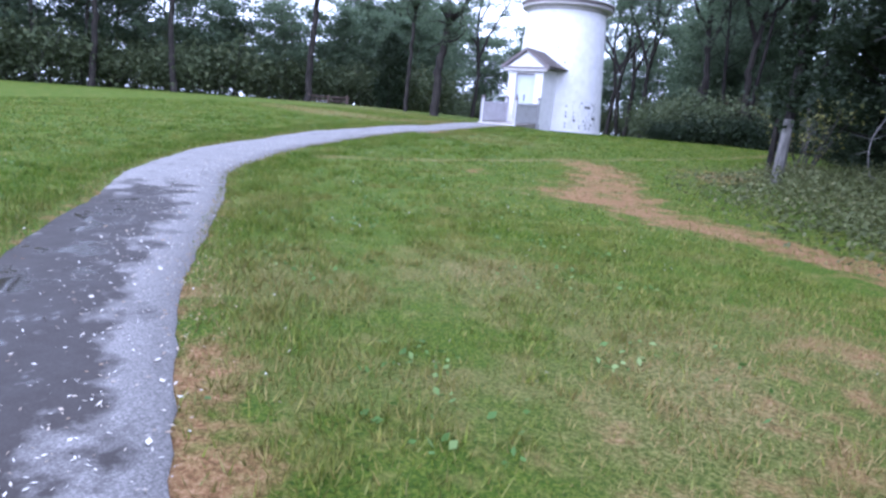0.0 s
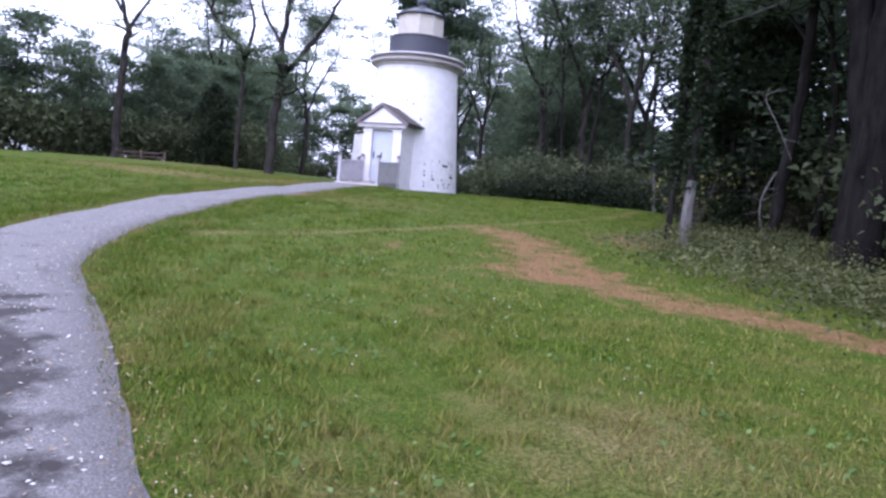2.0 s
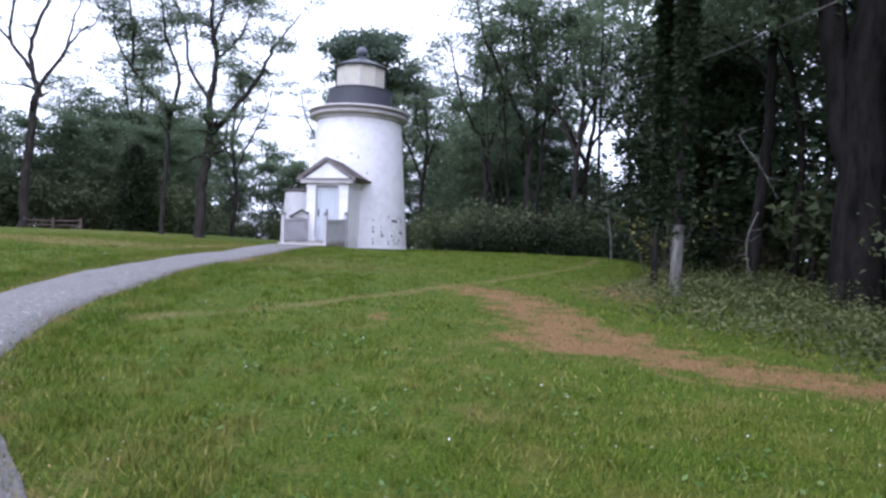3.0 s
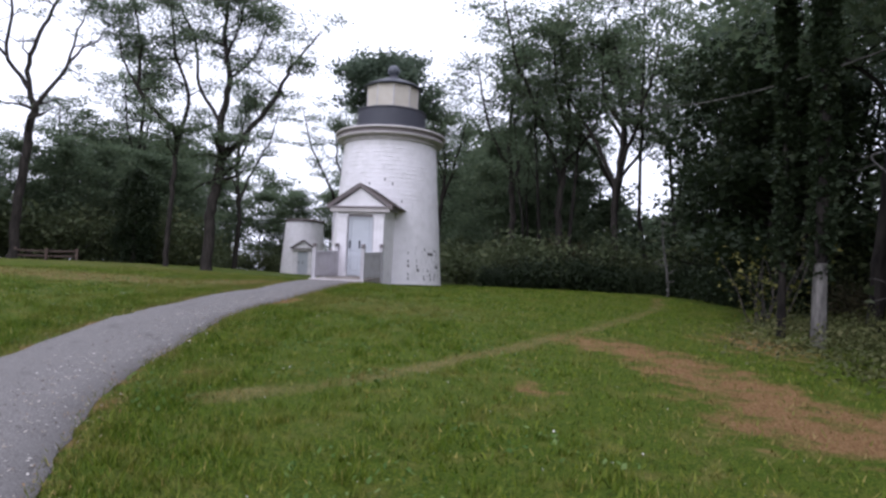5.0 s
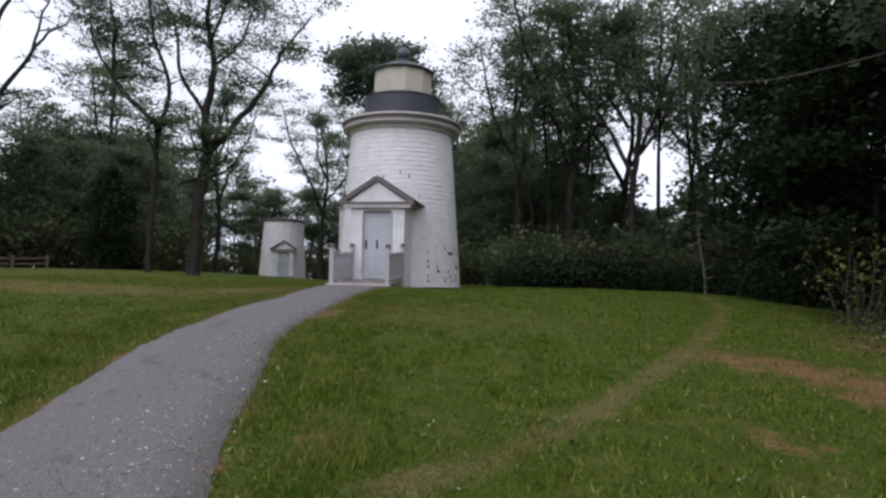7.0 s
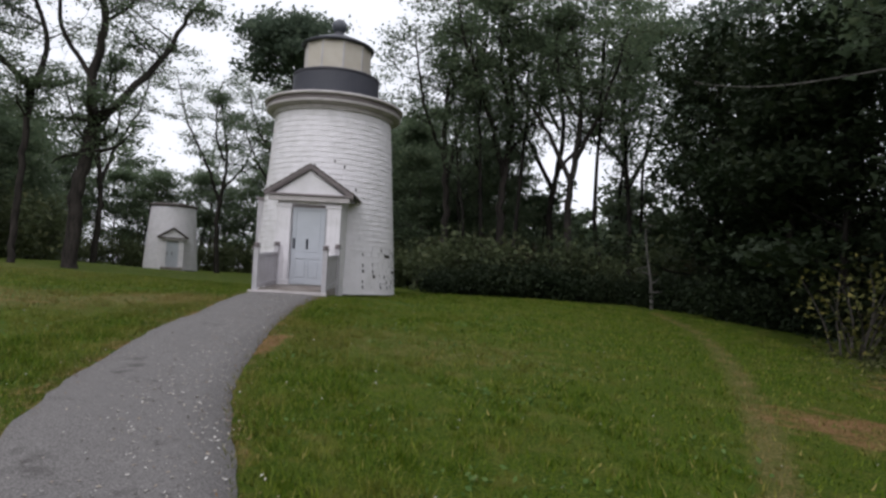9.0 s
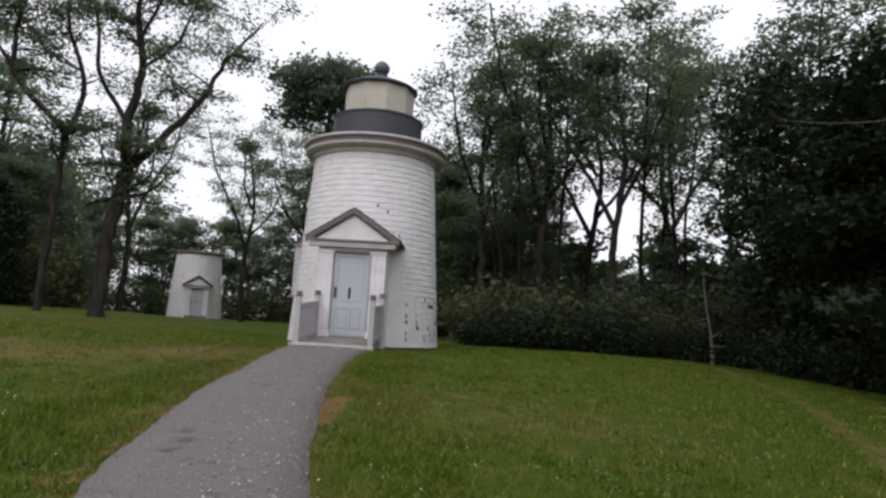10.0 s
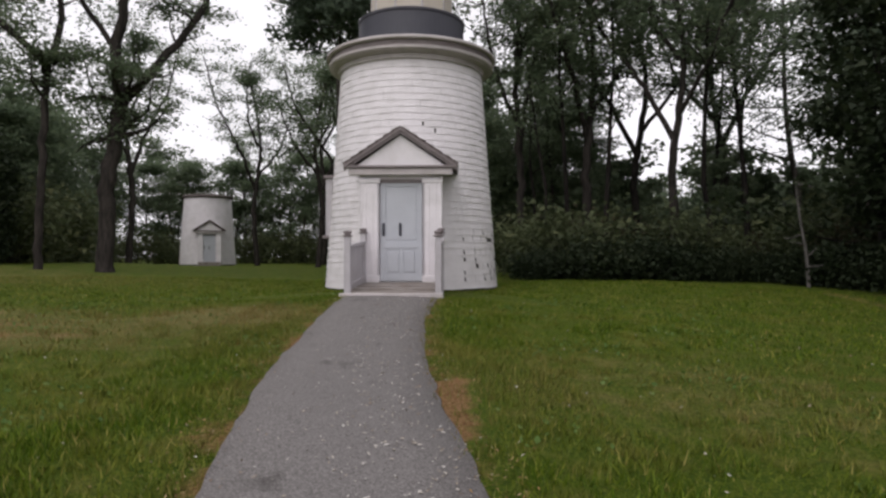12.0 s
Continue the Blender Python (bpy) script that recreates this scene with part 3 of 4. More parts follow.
def side_window(owner, deg):
    """A casing on the tower's flank."""
    r = wall_r(2.0)
    m = pose(0, 0, 0, 0, 0, deg)
    w = part("window", box_mesh("window", r - 0.1, r + 0.045, -0.30, 0.30, 1.36, 2.64, DOOR_PAINT, 0.006), owner, "boarded side window with weathered casing", m)
    for y in (-0.36, 0.36):
        part("casing", box_mesh("casing", r - 0.12, r + 0.10, y - 0.06, y + 0.06, 1.3, 2.7, RAIL_PAINT, 0.006), w)
    part("sill", box_mesh("sill", r - 0.1, r + 0.17, -0.48, 0.48, 1.24, 1.31, TRIM, 0.008), w)
    part("window_head", box_mesh("window_head", r - 0.14, r + 0.14, -0.48, 0.48, 2.7, 2.77, TRIM, 0.008), w)


tower = thing("lighthouse", "squat white clapboard lighthouse with gabled porch and dark lantern", "lighthouse", "lighthouses")
build_wall(tower, True)
build_porch(tower)
build_steps(tower)
build_gallery(tower)
build_lantern(tower)
side_window(tower, 178)
railing = rail_thing(-0.74)
railing_r = rail_thing(0.80)

far_tower = thing("lighthouse", "distant white lighthouse tower without its lantern, gabled porch", "lighthouse", "lighthouses", at=pose(-18.3, 34.3, 0.16, 0, 0, 23))
build_wall(far_tower, False)
build_porch(far_tower, SHINGLE)
part("step", box_mesh("step", -0.8, 0.8, -3.6, -3.0, -0.1, 0.27, STEP_WOOD), far_tower)
part("cap_roof", lathe_mesh("cap_roof", [(1.70, 5.15), (1.84, 5.18), (1.88, 5.26), (1.86, 5.36), (1.5, 5.44), (0.0, 5.52)], SHINGLE, 48), far_tower, "low dark cap roof")

# ---- vegetation ----
def tube(verts, faces, pts, radii, sides):
    """Adds a tapering tube along pts."""
    s = len(verts)
    for i, p in enumerate(pts):
        d = (pts[min(i + 1, len(pts) - 1)] - pts[max(i - 1, 0)]).normalized()
        u = d.cross(Vector((0.31, 0.95, 0.1))).normalized()
        w = d.cross(u)
        for k in range(sides):
            a = 2 * math.pi * k / sides
            verts.append(p + (u * math.cos(a) + w * math.sin(a)) * radii[i])
    for i in range(len(pts) - 1):
        for k in range(sides):
            j = (k + 1) % sides
            faces.append((s + i * sides + k, s + i * sides + j, s + (i + 1) * sides + j, s + (i + 1) * sides + k))


def wander(rnd, start, way, length, steps, bend, lift=0.0):
    pts, d = [start.copy()], way.normalized()
    for _ in range(steps):
        d = (d + Vector((rnd.gauss(0, bend), rnd.gauss(0, bend), rnd.gauss(0, bend * 0.6) + lift))).normalized()
        pts.append(pts[-1] + d * (length / steps))
    return pts


def leaves_mesh(name, spots, rnd_seed, count, size, spread, mat, flat=0.6, up=0.5, slim=0.75):
    """Small folded leaves scattered round spots: each one a bent blade."""
    g = np.random.default_rng(rnd_seed)
    spots = np.array(spots, float)
    pick = spots[g.integers(0, len(spots), count)]
    off = g.normal(0, 1, (count, 3)) * np.array([spread, spread, spread * flat])
    c = pick + off
    nrm = g.normal(0, 1, (count, 3))
    nrm[:, 2] = np.abs(nrm[:, 2]) + up
    nrm /= np.linalg.norm(nrm, axis=1)[:, None]
    ref = g.normal(0, 1, (count, 3))
    u = np.cross(nrm, ref)
    u /= np.linalg.norm(u, axis=1)[:, None] + 1e-9
    w = np.cross(nrm, u)
    sz = size * g.uniform(0.55, 1.45, (count, 1))
    tri = [c - u * sz * 1.1, c + u * sz * 0.75 - w * sz * slim, c + u * sz * 0.75 + w * sz * slim + nrm * sz * 0.3]
    verts = np.stack(tri, 1).reshape(-1, 3)
    me = bpy.data.meshes.new(name)
    me.vertices.add(count * 3)
    me.vertices.foreach_set("co", verts.ravel().astype(np.float32))
    me.loops.add(count * 3)
    me.polygons.add(count)
    me.loops.foreach_set("vertex_index", np.arange(count * 3, dtype=np.int32))
    me.polygons.foreach_set("loop_start", np.arange(0, count * 3, 3, dtype=np.int32))
    me.materials.append(mat)
    me.update(calc_edges=True)
    return me


def tree_parts(seed, height, trunk_r, first, limbs, reach, rise, bare=0.0, lean=0.04, sub=5, sag=0.0, trunk_to=0.92):
    """Skeleton of a tree: tubes, and the spots where leaves grow."""
    rnd = random.Random(seed)
    verts, faces, spots = [], [], []
    trunk = wander(rnd, Vector((0, 0, -0.25)), Vector((rnd.gauss(0, lean), rnd.gauss(0, lean), 1)), height * trunk_to, 12, 0.06, 0.05)
    rad = [trunk_r * (1.45 if i == 0 else 1.0) * (1 - 0.86 * i / 12) for i in range(13)]
    tube(verts, faces, trunk, rad, 7)
    for k in range(limbs):
        f = first + (0.98 - first) * (k + rnd.random() * 0.6) / limbs
        i = min(int(f * 12), 11)
        p = trunk[i].lerp(trunk[i + 1], f * 12 - i)
        a = k * 2.4 + rnd.uniform(-0.5, 0.5)
        shrink = 1.0 - 0.55 * max(0, (f - first) / (1 - first)) ** 1.6
        ln = reach * shrink * rnd.uniform(0.7, 1.15)
        limb = wander(rnd, p, Vector((math.cos(a), math.sin(a), rise + rnd.uniform(-0.15, 0.2))), ln, 7, 0.16, 0.03 - sag)
        r0 = max(0.022, rad[i] * 0.5)
        tube(verts, faces, limb, [r0 * (1 - 0.85 * q / 7) for q in range(8)], 3)
        for j in range(sub):
            q = rnd.randint(2, 7)
            b = rnd.uniform(0, 6.28)
            tw = wander(rnd, limb[q], Vector((math.cos(b), math.sin(b), rise * 0.5 + rnd.uniform(-0.1, 0.5))), ln * rnd.uniform(0.25, 0.5), 3, 0.28, 0.02)
            if j < 2:
                tube(verts, faces, tw, [max(0.007, r0 * 0.32 * (1 - 0.8 * w / 3)) for w in range(4)], 3)
            if rnd.random() >= bare:
                spots += [tw[1], tw[2], tw[3], tw[3]]
        if rnd.random() >= bare:
            spots += limb[4:]
    return verts, faces, spots


def make_tree(seed, label, bark, leaf, height, trunk_r, first, limbs, reach, rise, leaves, leaf_size, spread, flat=0.5, up=0.5, slim=0.75, **kw):
    v, f, spots = tree_parts(seed, height, trunk_r, first, limbs, reach, rise, **kw)
    t = thing("tree", label, "tree", "trees of the wood")
    part("trunk", mesh_from("trunk", v, f, bark, True), t)
    if leaves:
        part("crown", leaves_mesh("crown", [tuple(s) for s in spots], seed, leaves, leaf_size, spread, leaf, flat, up, slim), t)
    return t


def make_shrub(seed, label, leaf, radius, height, leaves, leaf_size):
    rnd = random.Random(seed)
    verts, faces, spots = [], [], []
    for k in range(13):
        a = rnd.uniform(0, 6.28)
        r = radius * math.sqrt(rnd.random())
        st = wander(rnd, Vector((0.3 * r * math.cos(a), 0.3 * r * math.sin(a), -0.1)), Vector((0.7 * r * math.cos(a), 0.7 * r * math.sin(a), height * rnd.uniform(0.7, 1.0))), math.hypot(r * 0.7, height) * rnd.uniform(0.7, 1.0), 5, 0.15)
        tube(verts, faces, st, [0.025 * (1 - 0.15 * i) for i in range(6)], 3)
        spots += st[1:] + [st[5], st[4]]
    t = thing("shrub", label, "shrub", "undergrowth")
    part("stem", mesh_from("stems", verts, faces, BARK), t)
    part("foliage", leaves_mesh("foliage", [tuple(s) for s in spots], seed, leaves, leaf_size, radius * 0.30, leaf, 0.75), t)
    return t


OAK_LABEL = "tall oak with dark trunk and open green crown"
PINE_LABEL = "tall pitch pine with bare lower trunk and layered dark needles"
oaks = [make_tree(20 + i, OAK_LABEL, BARK, LEAF, 13.5, 0.17, 0.34, 17, 3.5, 0.45, 5000, 0.09, 0.34, 0.26, 1.1, 0.7, sub=4) for i in range(3)]
pines = [make_tree(40 + i, PINE_LABEL, BARK, LEAF_PINE, 15.0, 0.15, 0.32, 22, 3.1, 0.18, 5000, 0.086, 0.34, 0.20, 1.3, 0.6, sag=0.01, sub=3) for i in range(4)]
slims = [make_tree(50 + i, "slender dark-stemmed tree with upswept limbs and thin leaves", BARK_BLACK, LEAF, 13.0, 0.10, 0.40, 15, 2.4, 0.95, 3300, 0.075, 0.30, 0.28, 1.2, 0.6, sub=3, lean=0.08) for i in range(4)]
smalls = [make_tree(60 + i, "young leafy tree at the wood's edge", BARK, LEAF, 7.5, 0.08, 0.24, 15, 2.1, 0.5, 4300, 0.092, 0.36, 0.35, 0.9, 0.7) for i in range(3)]
# the wood edge's shade is put into these crowns through LEAF_HEDGE
darks = [make_tree(70 + i, "low-branched tree with dense green leaves, shade put into their colour", BARK_BLACK, LEAF_HEDGE, 9.5, 0.11, 0.10, 24, 2.6, 0.30, 6500, 0.105, 0.42, 0.45, 0.7, 0.75, sub=3) for i in range(2)]
shrubs = [make_shrub(80 + i, "dense grey-green shrub of the undergrowth", LEAF_SHRUB, 1.5, 2.3, 1900, 0.09) for i in range(3)]
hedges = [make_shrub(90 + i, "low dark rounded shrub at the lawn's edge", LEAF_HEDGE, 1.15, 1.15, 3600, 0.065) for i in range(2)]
browns = [make_shrub(97 + i, "loose brown-leaved shrub of the undergrowth", LEAF_BROWN, 1.3, 2.0, 1900, 0.075) for i in range(2)]
used = {}


def plant(protos, rnd, x, y, scale=1.0, turn=None, sink=0.0):
    p = protos[rnd.randrange(len(protos))]
    m = Matrix.Translation((x, y, land_z(x, y) - sink)) @ pose(0, 0, 0, 0, 0, rnd.uniform(0, 360) if turn is None else turn) @ Matrix.Diagonal((scale, scale, scale * rnd.uniform(0.92, 1.1), 1))
    if p.name not in used:
        used[p.name] = True
        p.matrix_basis = m
        return p
    c = copy_thing(p, Matrix.Identity(4))
    c.matrix_basis = m
    return c


EDGE_R = spline([(2.6, 4.6), (5, 4.6), (8.6, 4.2), (11.4, 1.0), (12.6, -3.6), (12.2, -8), (11.8, -12), (13.0, -15.2), (15.2, -17.6), (19, -21), (25, -25), (34, -30)], 0.5)
EDGE_L = spline([(0.5, 11), (-2, 24), (-7, 39), (-17, 44), (-27.5, 39), (-23, 24), (-17, 15), (-15.0, 10), (-17.2, 5.5), (-20.5, -1), (-25, -9), (-32, -20), (-40, -36)], 0.5)


def along(line, gap, lo, hi, rnd, side):
    """Places at about that spacing, set back from a line by lo to hi metres on its outer side."""
    out, run = [], 0.0
    for a, b in zip(line, line[1:]):
        run += (b - a).length
        if run >= gap:
            run -= gap * rnd.uniform(0.85, 1.15)
            t = (b - a).normalized()
            nrm = Vector((-t.y, t.x)) * side
            q = a + nrm * rnd.uniform(lo, hi)
            out.append((q.x, q.y))
    return out


rw = random.Random(77)


def open_edge(x, y):
    """The stretch by the big oak where the wood stands open down to the ground cover."""
    return -25.0 < y < -6.5 and x < 17.5


# right-hand wood: hedge, undergrowth, pines and oaks
gaps = random.Random(5)
for x, y in along(EDGE_R[:30], 1.1, 0.0, 0.5, rw, 1):
    plant(hedges, rw, x, y, rw.uniform(0.65, 1.05))
for lo, hi, gap, big in ((1.2, 2.6, 1.4, 0.80), (3.4, 5.6, 1.5, 1.05), (7.0, 10.0, 2.2, 1.3)):
    for x, y in along(EDGE_R, gap, lo, hi, rw, 1):
        if not open_edge(x, y):
            plant(browns if gaps.random() < 0.4 else shrubs, rw, x, y, big * rw.uniform(0.6, 1.3))
for lo, hi, gap in ((3.2, 4.6, 3.3), (6.0, 9.0, 3.0), (11.0, 15.0, 3.6)):
    for x, y in along(EDGE_R, gap, lo, hi, rw, 1):
        if not (open_edge(x, y) and x < 15.6):
            airy = -25.0 < y < 18.0 and gaps.random() < (0.85 if x < 11 else 0.62)
            plant(slims if airy else pines + oaks[:2], rw, x, y, rw.uniform(0.9, 1.25))
# slender stems close together behind the hedge
for lo, hi, gap in ((3.0, 6.0, 2.3), (7.0, 11.0, 2.2), (12.0, 17.0, 2.4)):
    for x, y in along(EDGE_R[:40], gap, lo, hi, rw, 1):
        if not open_edge(x, y):
            plant(slims, rw, x, y, rw.uniform(0.8, 1.2))
for x, y in along(EDGE_R[24:], 3.6, 3.2, 6.0, rw, 1):
    if not open_edge(x, y):
        plant(smalls, rw, x, y, rw.uniform(0.8, 1.3))
for x, y in along(EDGE_R[:34], 4.2, 5.5, 9.5, rw, 1):
    plant(smalls, rw, x, y, rw.uniform(0.6, 0.9))
# slender and tall trees standing open behind the big oak
for x, y in ((16.6, -12.4), (15.7, -8.7), (17.3, -9.6), (18.8, -13.3), (19.6, -10.6), (16.2, -6.2), (18.2, -6.8), (20.5, -16.0), (14.6, -7.0), (21.5, -12.2)):
    plant(slims, rw, x, y, rw.uniform(0.9, 1.2))
# close trees with shade in their leaf colour, nearest the lawn, tall crowns over them
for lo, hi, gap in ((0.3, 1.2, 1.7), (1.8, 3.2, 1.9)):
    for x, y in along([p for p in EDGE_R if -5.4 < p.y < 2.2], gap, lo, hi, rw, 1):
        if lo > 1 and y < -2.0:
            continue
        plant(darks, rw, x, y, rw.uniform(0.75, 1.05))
for x, y in along([p for p in EDGE_R if -2.5 < p.y < 2.5], 2.6, 1.4, 3.4, rw, 1):
    plant(pines + oaks[:2], rw, x, y, rw.uniform(1.0, 1.2))
# thickets deep in the wood, closing the view between the stems
deep = []
for lo, hi, gap in ((13.0, 18.0, 1.2), (19.0, 26.0, 1.3), (27.0, 36.0, 1.5)):
    deep += [(x, y) for x, y in along(EDGE_R[:60], gap, lo, hi, rw, 1) if x > 1.0]
deep += [(x, y) for x, y in ((rw.uniform(7, 32), rw.uniform(9, 42)) for _ in range(90)) if y > 8 + 0.25 * x]
deep += along(EDGE_L, 2.2, 7.0, 12.0, rw, -1) + along(EDGE_L, 2.2, 12.0, 22.0, rw, -1)
tv, tf, leafy = [], [], []
for x, y in deep:
    size, foot = rw.uniform(0.5, 0.9), Vector((x, y, land_z(x, y) - 0.2))
    stem = wander(rw, foot, Vector((rw.gauss(0, 0.1), rw.gauss(0, 0.1), 1)), 7.6 * size, 6, 0.08, 0.04)
    tube(tv, tf, stem, [0.10 * size * (1 - 0.13 * i) for i in range(7)], 5)
    for k in range(9):
        base = stem[rw.randint(1, 5)]
        a = rw.uniform(0, 6.28)
        limb = wander(rw, base, Vector((math.cos(a), math.sin(a), rw.uniform(0.1, 0.8))), size * rw.uniform(1.0, 2.6), 4, 0.2)
        tube(tv, tf, limb, [0.03 * size * (1 - 0.2 * i) for i in range(5)], 3)
        leafy += [tuple(p) for p in limb[1:]]
thicket = thing("thicket", "leafy thicket of young trees deep in the wood", "thicket", kind="stuff")
tagged(part("stems", mesh_from("stems", tv, tf, BARK_BLACK, True), thicket), kind="stuff")
tagged(part("leaves", leaves_mesh("leaves", leafy, 66, 1000 * len(deep), 0.165, 0.36, LEAF, 0.45, 0.8), thicket), kind="stuff")
# left-hand wood: lower, denser, taller where it lies further off
for lo, hi, gap in ((0.2, 1.2, 1.8), (3.0, 5.0, 3.2)):
    for x, y in along(EDGE_L, gap, lo, hi, rw, -1):
        plant(shrubs, rw, x, y, rw.uniform(0.9, 1.4), sink=0.15)
for lo, hi, gap in ((1.5, 3.5, 2.5), (5.0, 8.0, 3.0)):
    for x, y in along(EDGE_L, gap, lo, hi, rw, -1):
        plant(smalls, rw, x, y, rw.uniform(0.85, 1.2) * (1 + 0.5 * float(smoothstep((y - 10) / 22))))
for x, y in along(EDGE_L, 4.2, 3.0, 10.0, rw, -1):
    plant(oaks, rw, x, y, rw.uniform(0.6, 0.8) * (1 + 0.35 * float(smoothstep((y - 10) / 22))))
for x, y in along([p for p in EDGE_L if p.y < -6.0], 2.3, 0.5, 5.0, rw, -1):
    plant(pines + oaks, rw, x, y, rw.uniform(0.9, 1.15))
# leafy undergrowth behind the open stretch by the big oak
for k in range(18):
    y = -12.6 + 0.42 * k + rw.uniform(-0.3, 0.3)
    plant(shrubs, rw, 16.2 + rw.uniform(0, 3.0) + (0.5 if k % 2 else 0), y, rw.uniform(0.8, 1.4))
for x, y in ((17.8, -14.6), (18.9, -9.2), (16.9, -7.8), (20.6, -13.8), (15.2, -6.6)):
    plant(smalls, rw, x, y, rw.uniform(0.85, 1.2))
# wood behind the walker
for k in range(10):
    plant(oaks + pines, rw, -44 + 9 * k + rw.uniform(-2, 2), -58 + rw.uniform(-5, 5), rw.uniform(0.8, 1.1))


# ---- single trees with shapes of their own ----
def limb_tree(name_label, x, y, axis, stems, radius, leaves, leaf_size, spread, seed, bark, leaf, twig=6, bare=0.0, category="tree"):
    """A tree from main stems drawn in its own plane: (across, up, depth) points; axis is the plane's direction on the ground."""
    rnd = random.Random(seed)
    ax = Vector((axis[0], axis[1], 0)).normalized()
    dp = Vector((-ax.y, ax.x, 0))
    verts, faces, spots = [], [], []
    for pts, r0, r1 in stems:
        line = [ax * a + dp * d + Vector((0, 0, u)) for a, u, d in pts]
        dense = spline(line, 0.35)
        n = len(dense)
        for i in range(2, n - 1):
            dense[i] = dense[i] + Vector((rnd.gauss(0, 0.03), rnd.gauss(0, 0.03), 0))
        rad = [r0 + (r1 - r0) * i / (n - 1) for i in range(n)]
        if pts[0][1] < 0:
            rad[0] *= 1.5
            rad[1] *= 1.2
        tube(verts, faces, dense, rad, 8)
        start = n // 3 if pts[0][1] > 0 else int(n * 0.75)
        for k in range(twig):
            i = rnd.randint(start, n - 1)
            b = rnd.uniform(0, 6.28)
            br = wander(rnd, dense[i], Vector((math.cos(b), math.sin(b), rnd.uniform(0.0, 0.8))), rnd.uniform(0.9, 2.4), 6, 0.3, 0.02)
            tube(verts, faces, br, [max(0.01, rad[i] * 0.45 * (1 - 0.8 * q / 6)) for q in range(7)], 4)
            for _ in range(4):
                q = rnd.randint(2, 6)
                b = rnd.uniform(0, 6.28)
                tw = wander(rnd, br[q], Vector((math.cos(b), math.sin(b), rnd.uniform(-0.1, 0.6))), rnd.uniform(0.4, 1.1), 4, 0.35, 0.0)
                tube(verts, faces, tw, [0.014, 0.011, 0.009, 0.007, 0.005], 3)
                if rnd.random() >= bare:
                    spots += tw[1:]
    t = thing("tree", name_label, category, "trees of the wood", at=pose(x, y, land_z(x, y)))
    part("trunk", mesh_from("trunk", verts, faces, bark, True), t)
    if leaves and spots:
        part("crown", leaves_mesh("crown", [tuple(q) for q in spots], seed, leaves, leaf_size, spread, leaf, 0.28, 1.2, 0.6), t)
    return t


ACROSS = (0.87, 0.5)
LOCUST = "tall forked locust with airy layered leaves, standing on the lawn"
limb_tree(LOCUST, -9.7, 3.7, ACROSS, [
    ([(0, -0.3, 0), (0.05, 2.5, 0), (0.45, 5.4, 0)], 0.26, 0.21),
    ([(0.42, 5.2, 0), (0.3, 7.0, 0.2), (0.55, 9.2, 0.1), (0.2, 11.5, 0.3), (0.5, 14.0, 0.2)], 0.20, 0.05),
    ([(0.45, 5.3, 0), (1.5, 6.6, -0.3), (2.5, 8.0, -0.5), (3.3, 9.8, -0.6), (4.6, 11.8, -0.4)], 0.16, 0.03),
    ([(0.35, 6.8, 0.1), (-0.8, 8.8, 0.6), (-1.1, 11.0, 0.8), (-2.2, 13.0, 0.9)], 0.10, 0.03),
    ([(0.5, 9.0, 0), (1.7, 10.6, 0.5), (2.3, 12.8, 0.9)], 0.08, 0.02),
    ([(0.3, 9.8, 0), (0.9, 11.6, -0.9), (1.2, 13.5, -1.4)], 0.08, 0.02),
], 0.3, 24000, 0.065, 0.30, 301, BARK_LOCUST, LEAF, 13)
limb_tree(LOCUST, -11.3, 2.9, ACROSS, [
    ([(0, -0.3, 0), (0.1, 3.0, 0), (0.25, 6.2, 0)], 0.12, 0.10),
    ([(0.25, 6.1, 0), (-0.6, 7.0, 0.2), (-1.5, 8.0, 0.3), (-1.6, 10.0, 0.3), (-2.1, 12.5, 0.2)], 0.12, 0.03),
    ([(0.25, 6.1, 0), (0.6, 8.0, 0.1), (0.0, 9.6, -0.2), (-0.4, 12.0, 0)], 0.11, 0.03),
    ([(-1.5, 8.0, 0.3), (-2.4, 9.6, 0.6), (-2.6, 11.6, 0.6)], 0.07, 0.02),
], 0.2, 13000, 0.065, 0.30, 302, BARK_LOCUST, LEAF, 11)
BARE = "old tree with twisted nearly bare grey limbs"
limb_tree(BARE, -17.2, 0.5, ACROSS, [
    ([(0, -0.3, 0), (0.2, 3.4, 0), (0.5, 6.8, 0)], 0.22, 0.17),
    ([(0.5, 6.7, 0), (0.1, 8.4, 0.2), (0.5, 10.2, 0.1), (1.2, 12.2, 0.2), (1.4, 14.0, 0.3)], 0.13, 0.04),
    ([(0.5, 6.7, 0), (1.6, 8.6, -0.2), (2.3, 9.6, -0.3), (2.9, 10.1, -0.2), (3.3, 11.0, 0)], 0.11, 0.02),
    ([(1.7, 8.7, -0.2), (2.0, 10.6, 0.2), (2.6, 12.6, 0.3)], 0.07, 0.02),
    ([(0.2, 7.6, 0), (-0.8, 9.2, 0.3), (-0.7, 11.2, 0.2), (-1.4, 13.6, 0)], 0.10, 0.03),
    ([(-0.8, 9.0, 0.3), (-2.0, 10.5, 0), (-2.3, 12.4, -0.2)], 0.07, 0.02),
], 0.2, 1500, 0.07, 0.2, 303, BARK_LOCUST, LEAF, 6, 0.75)
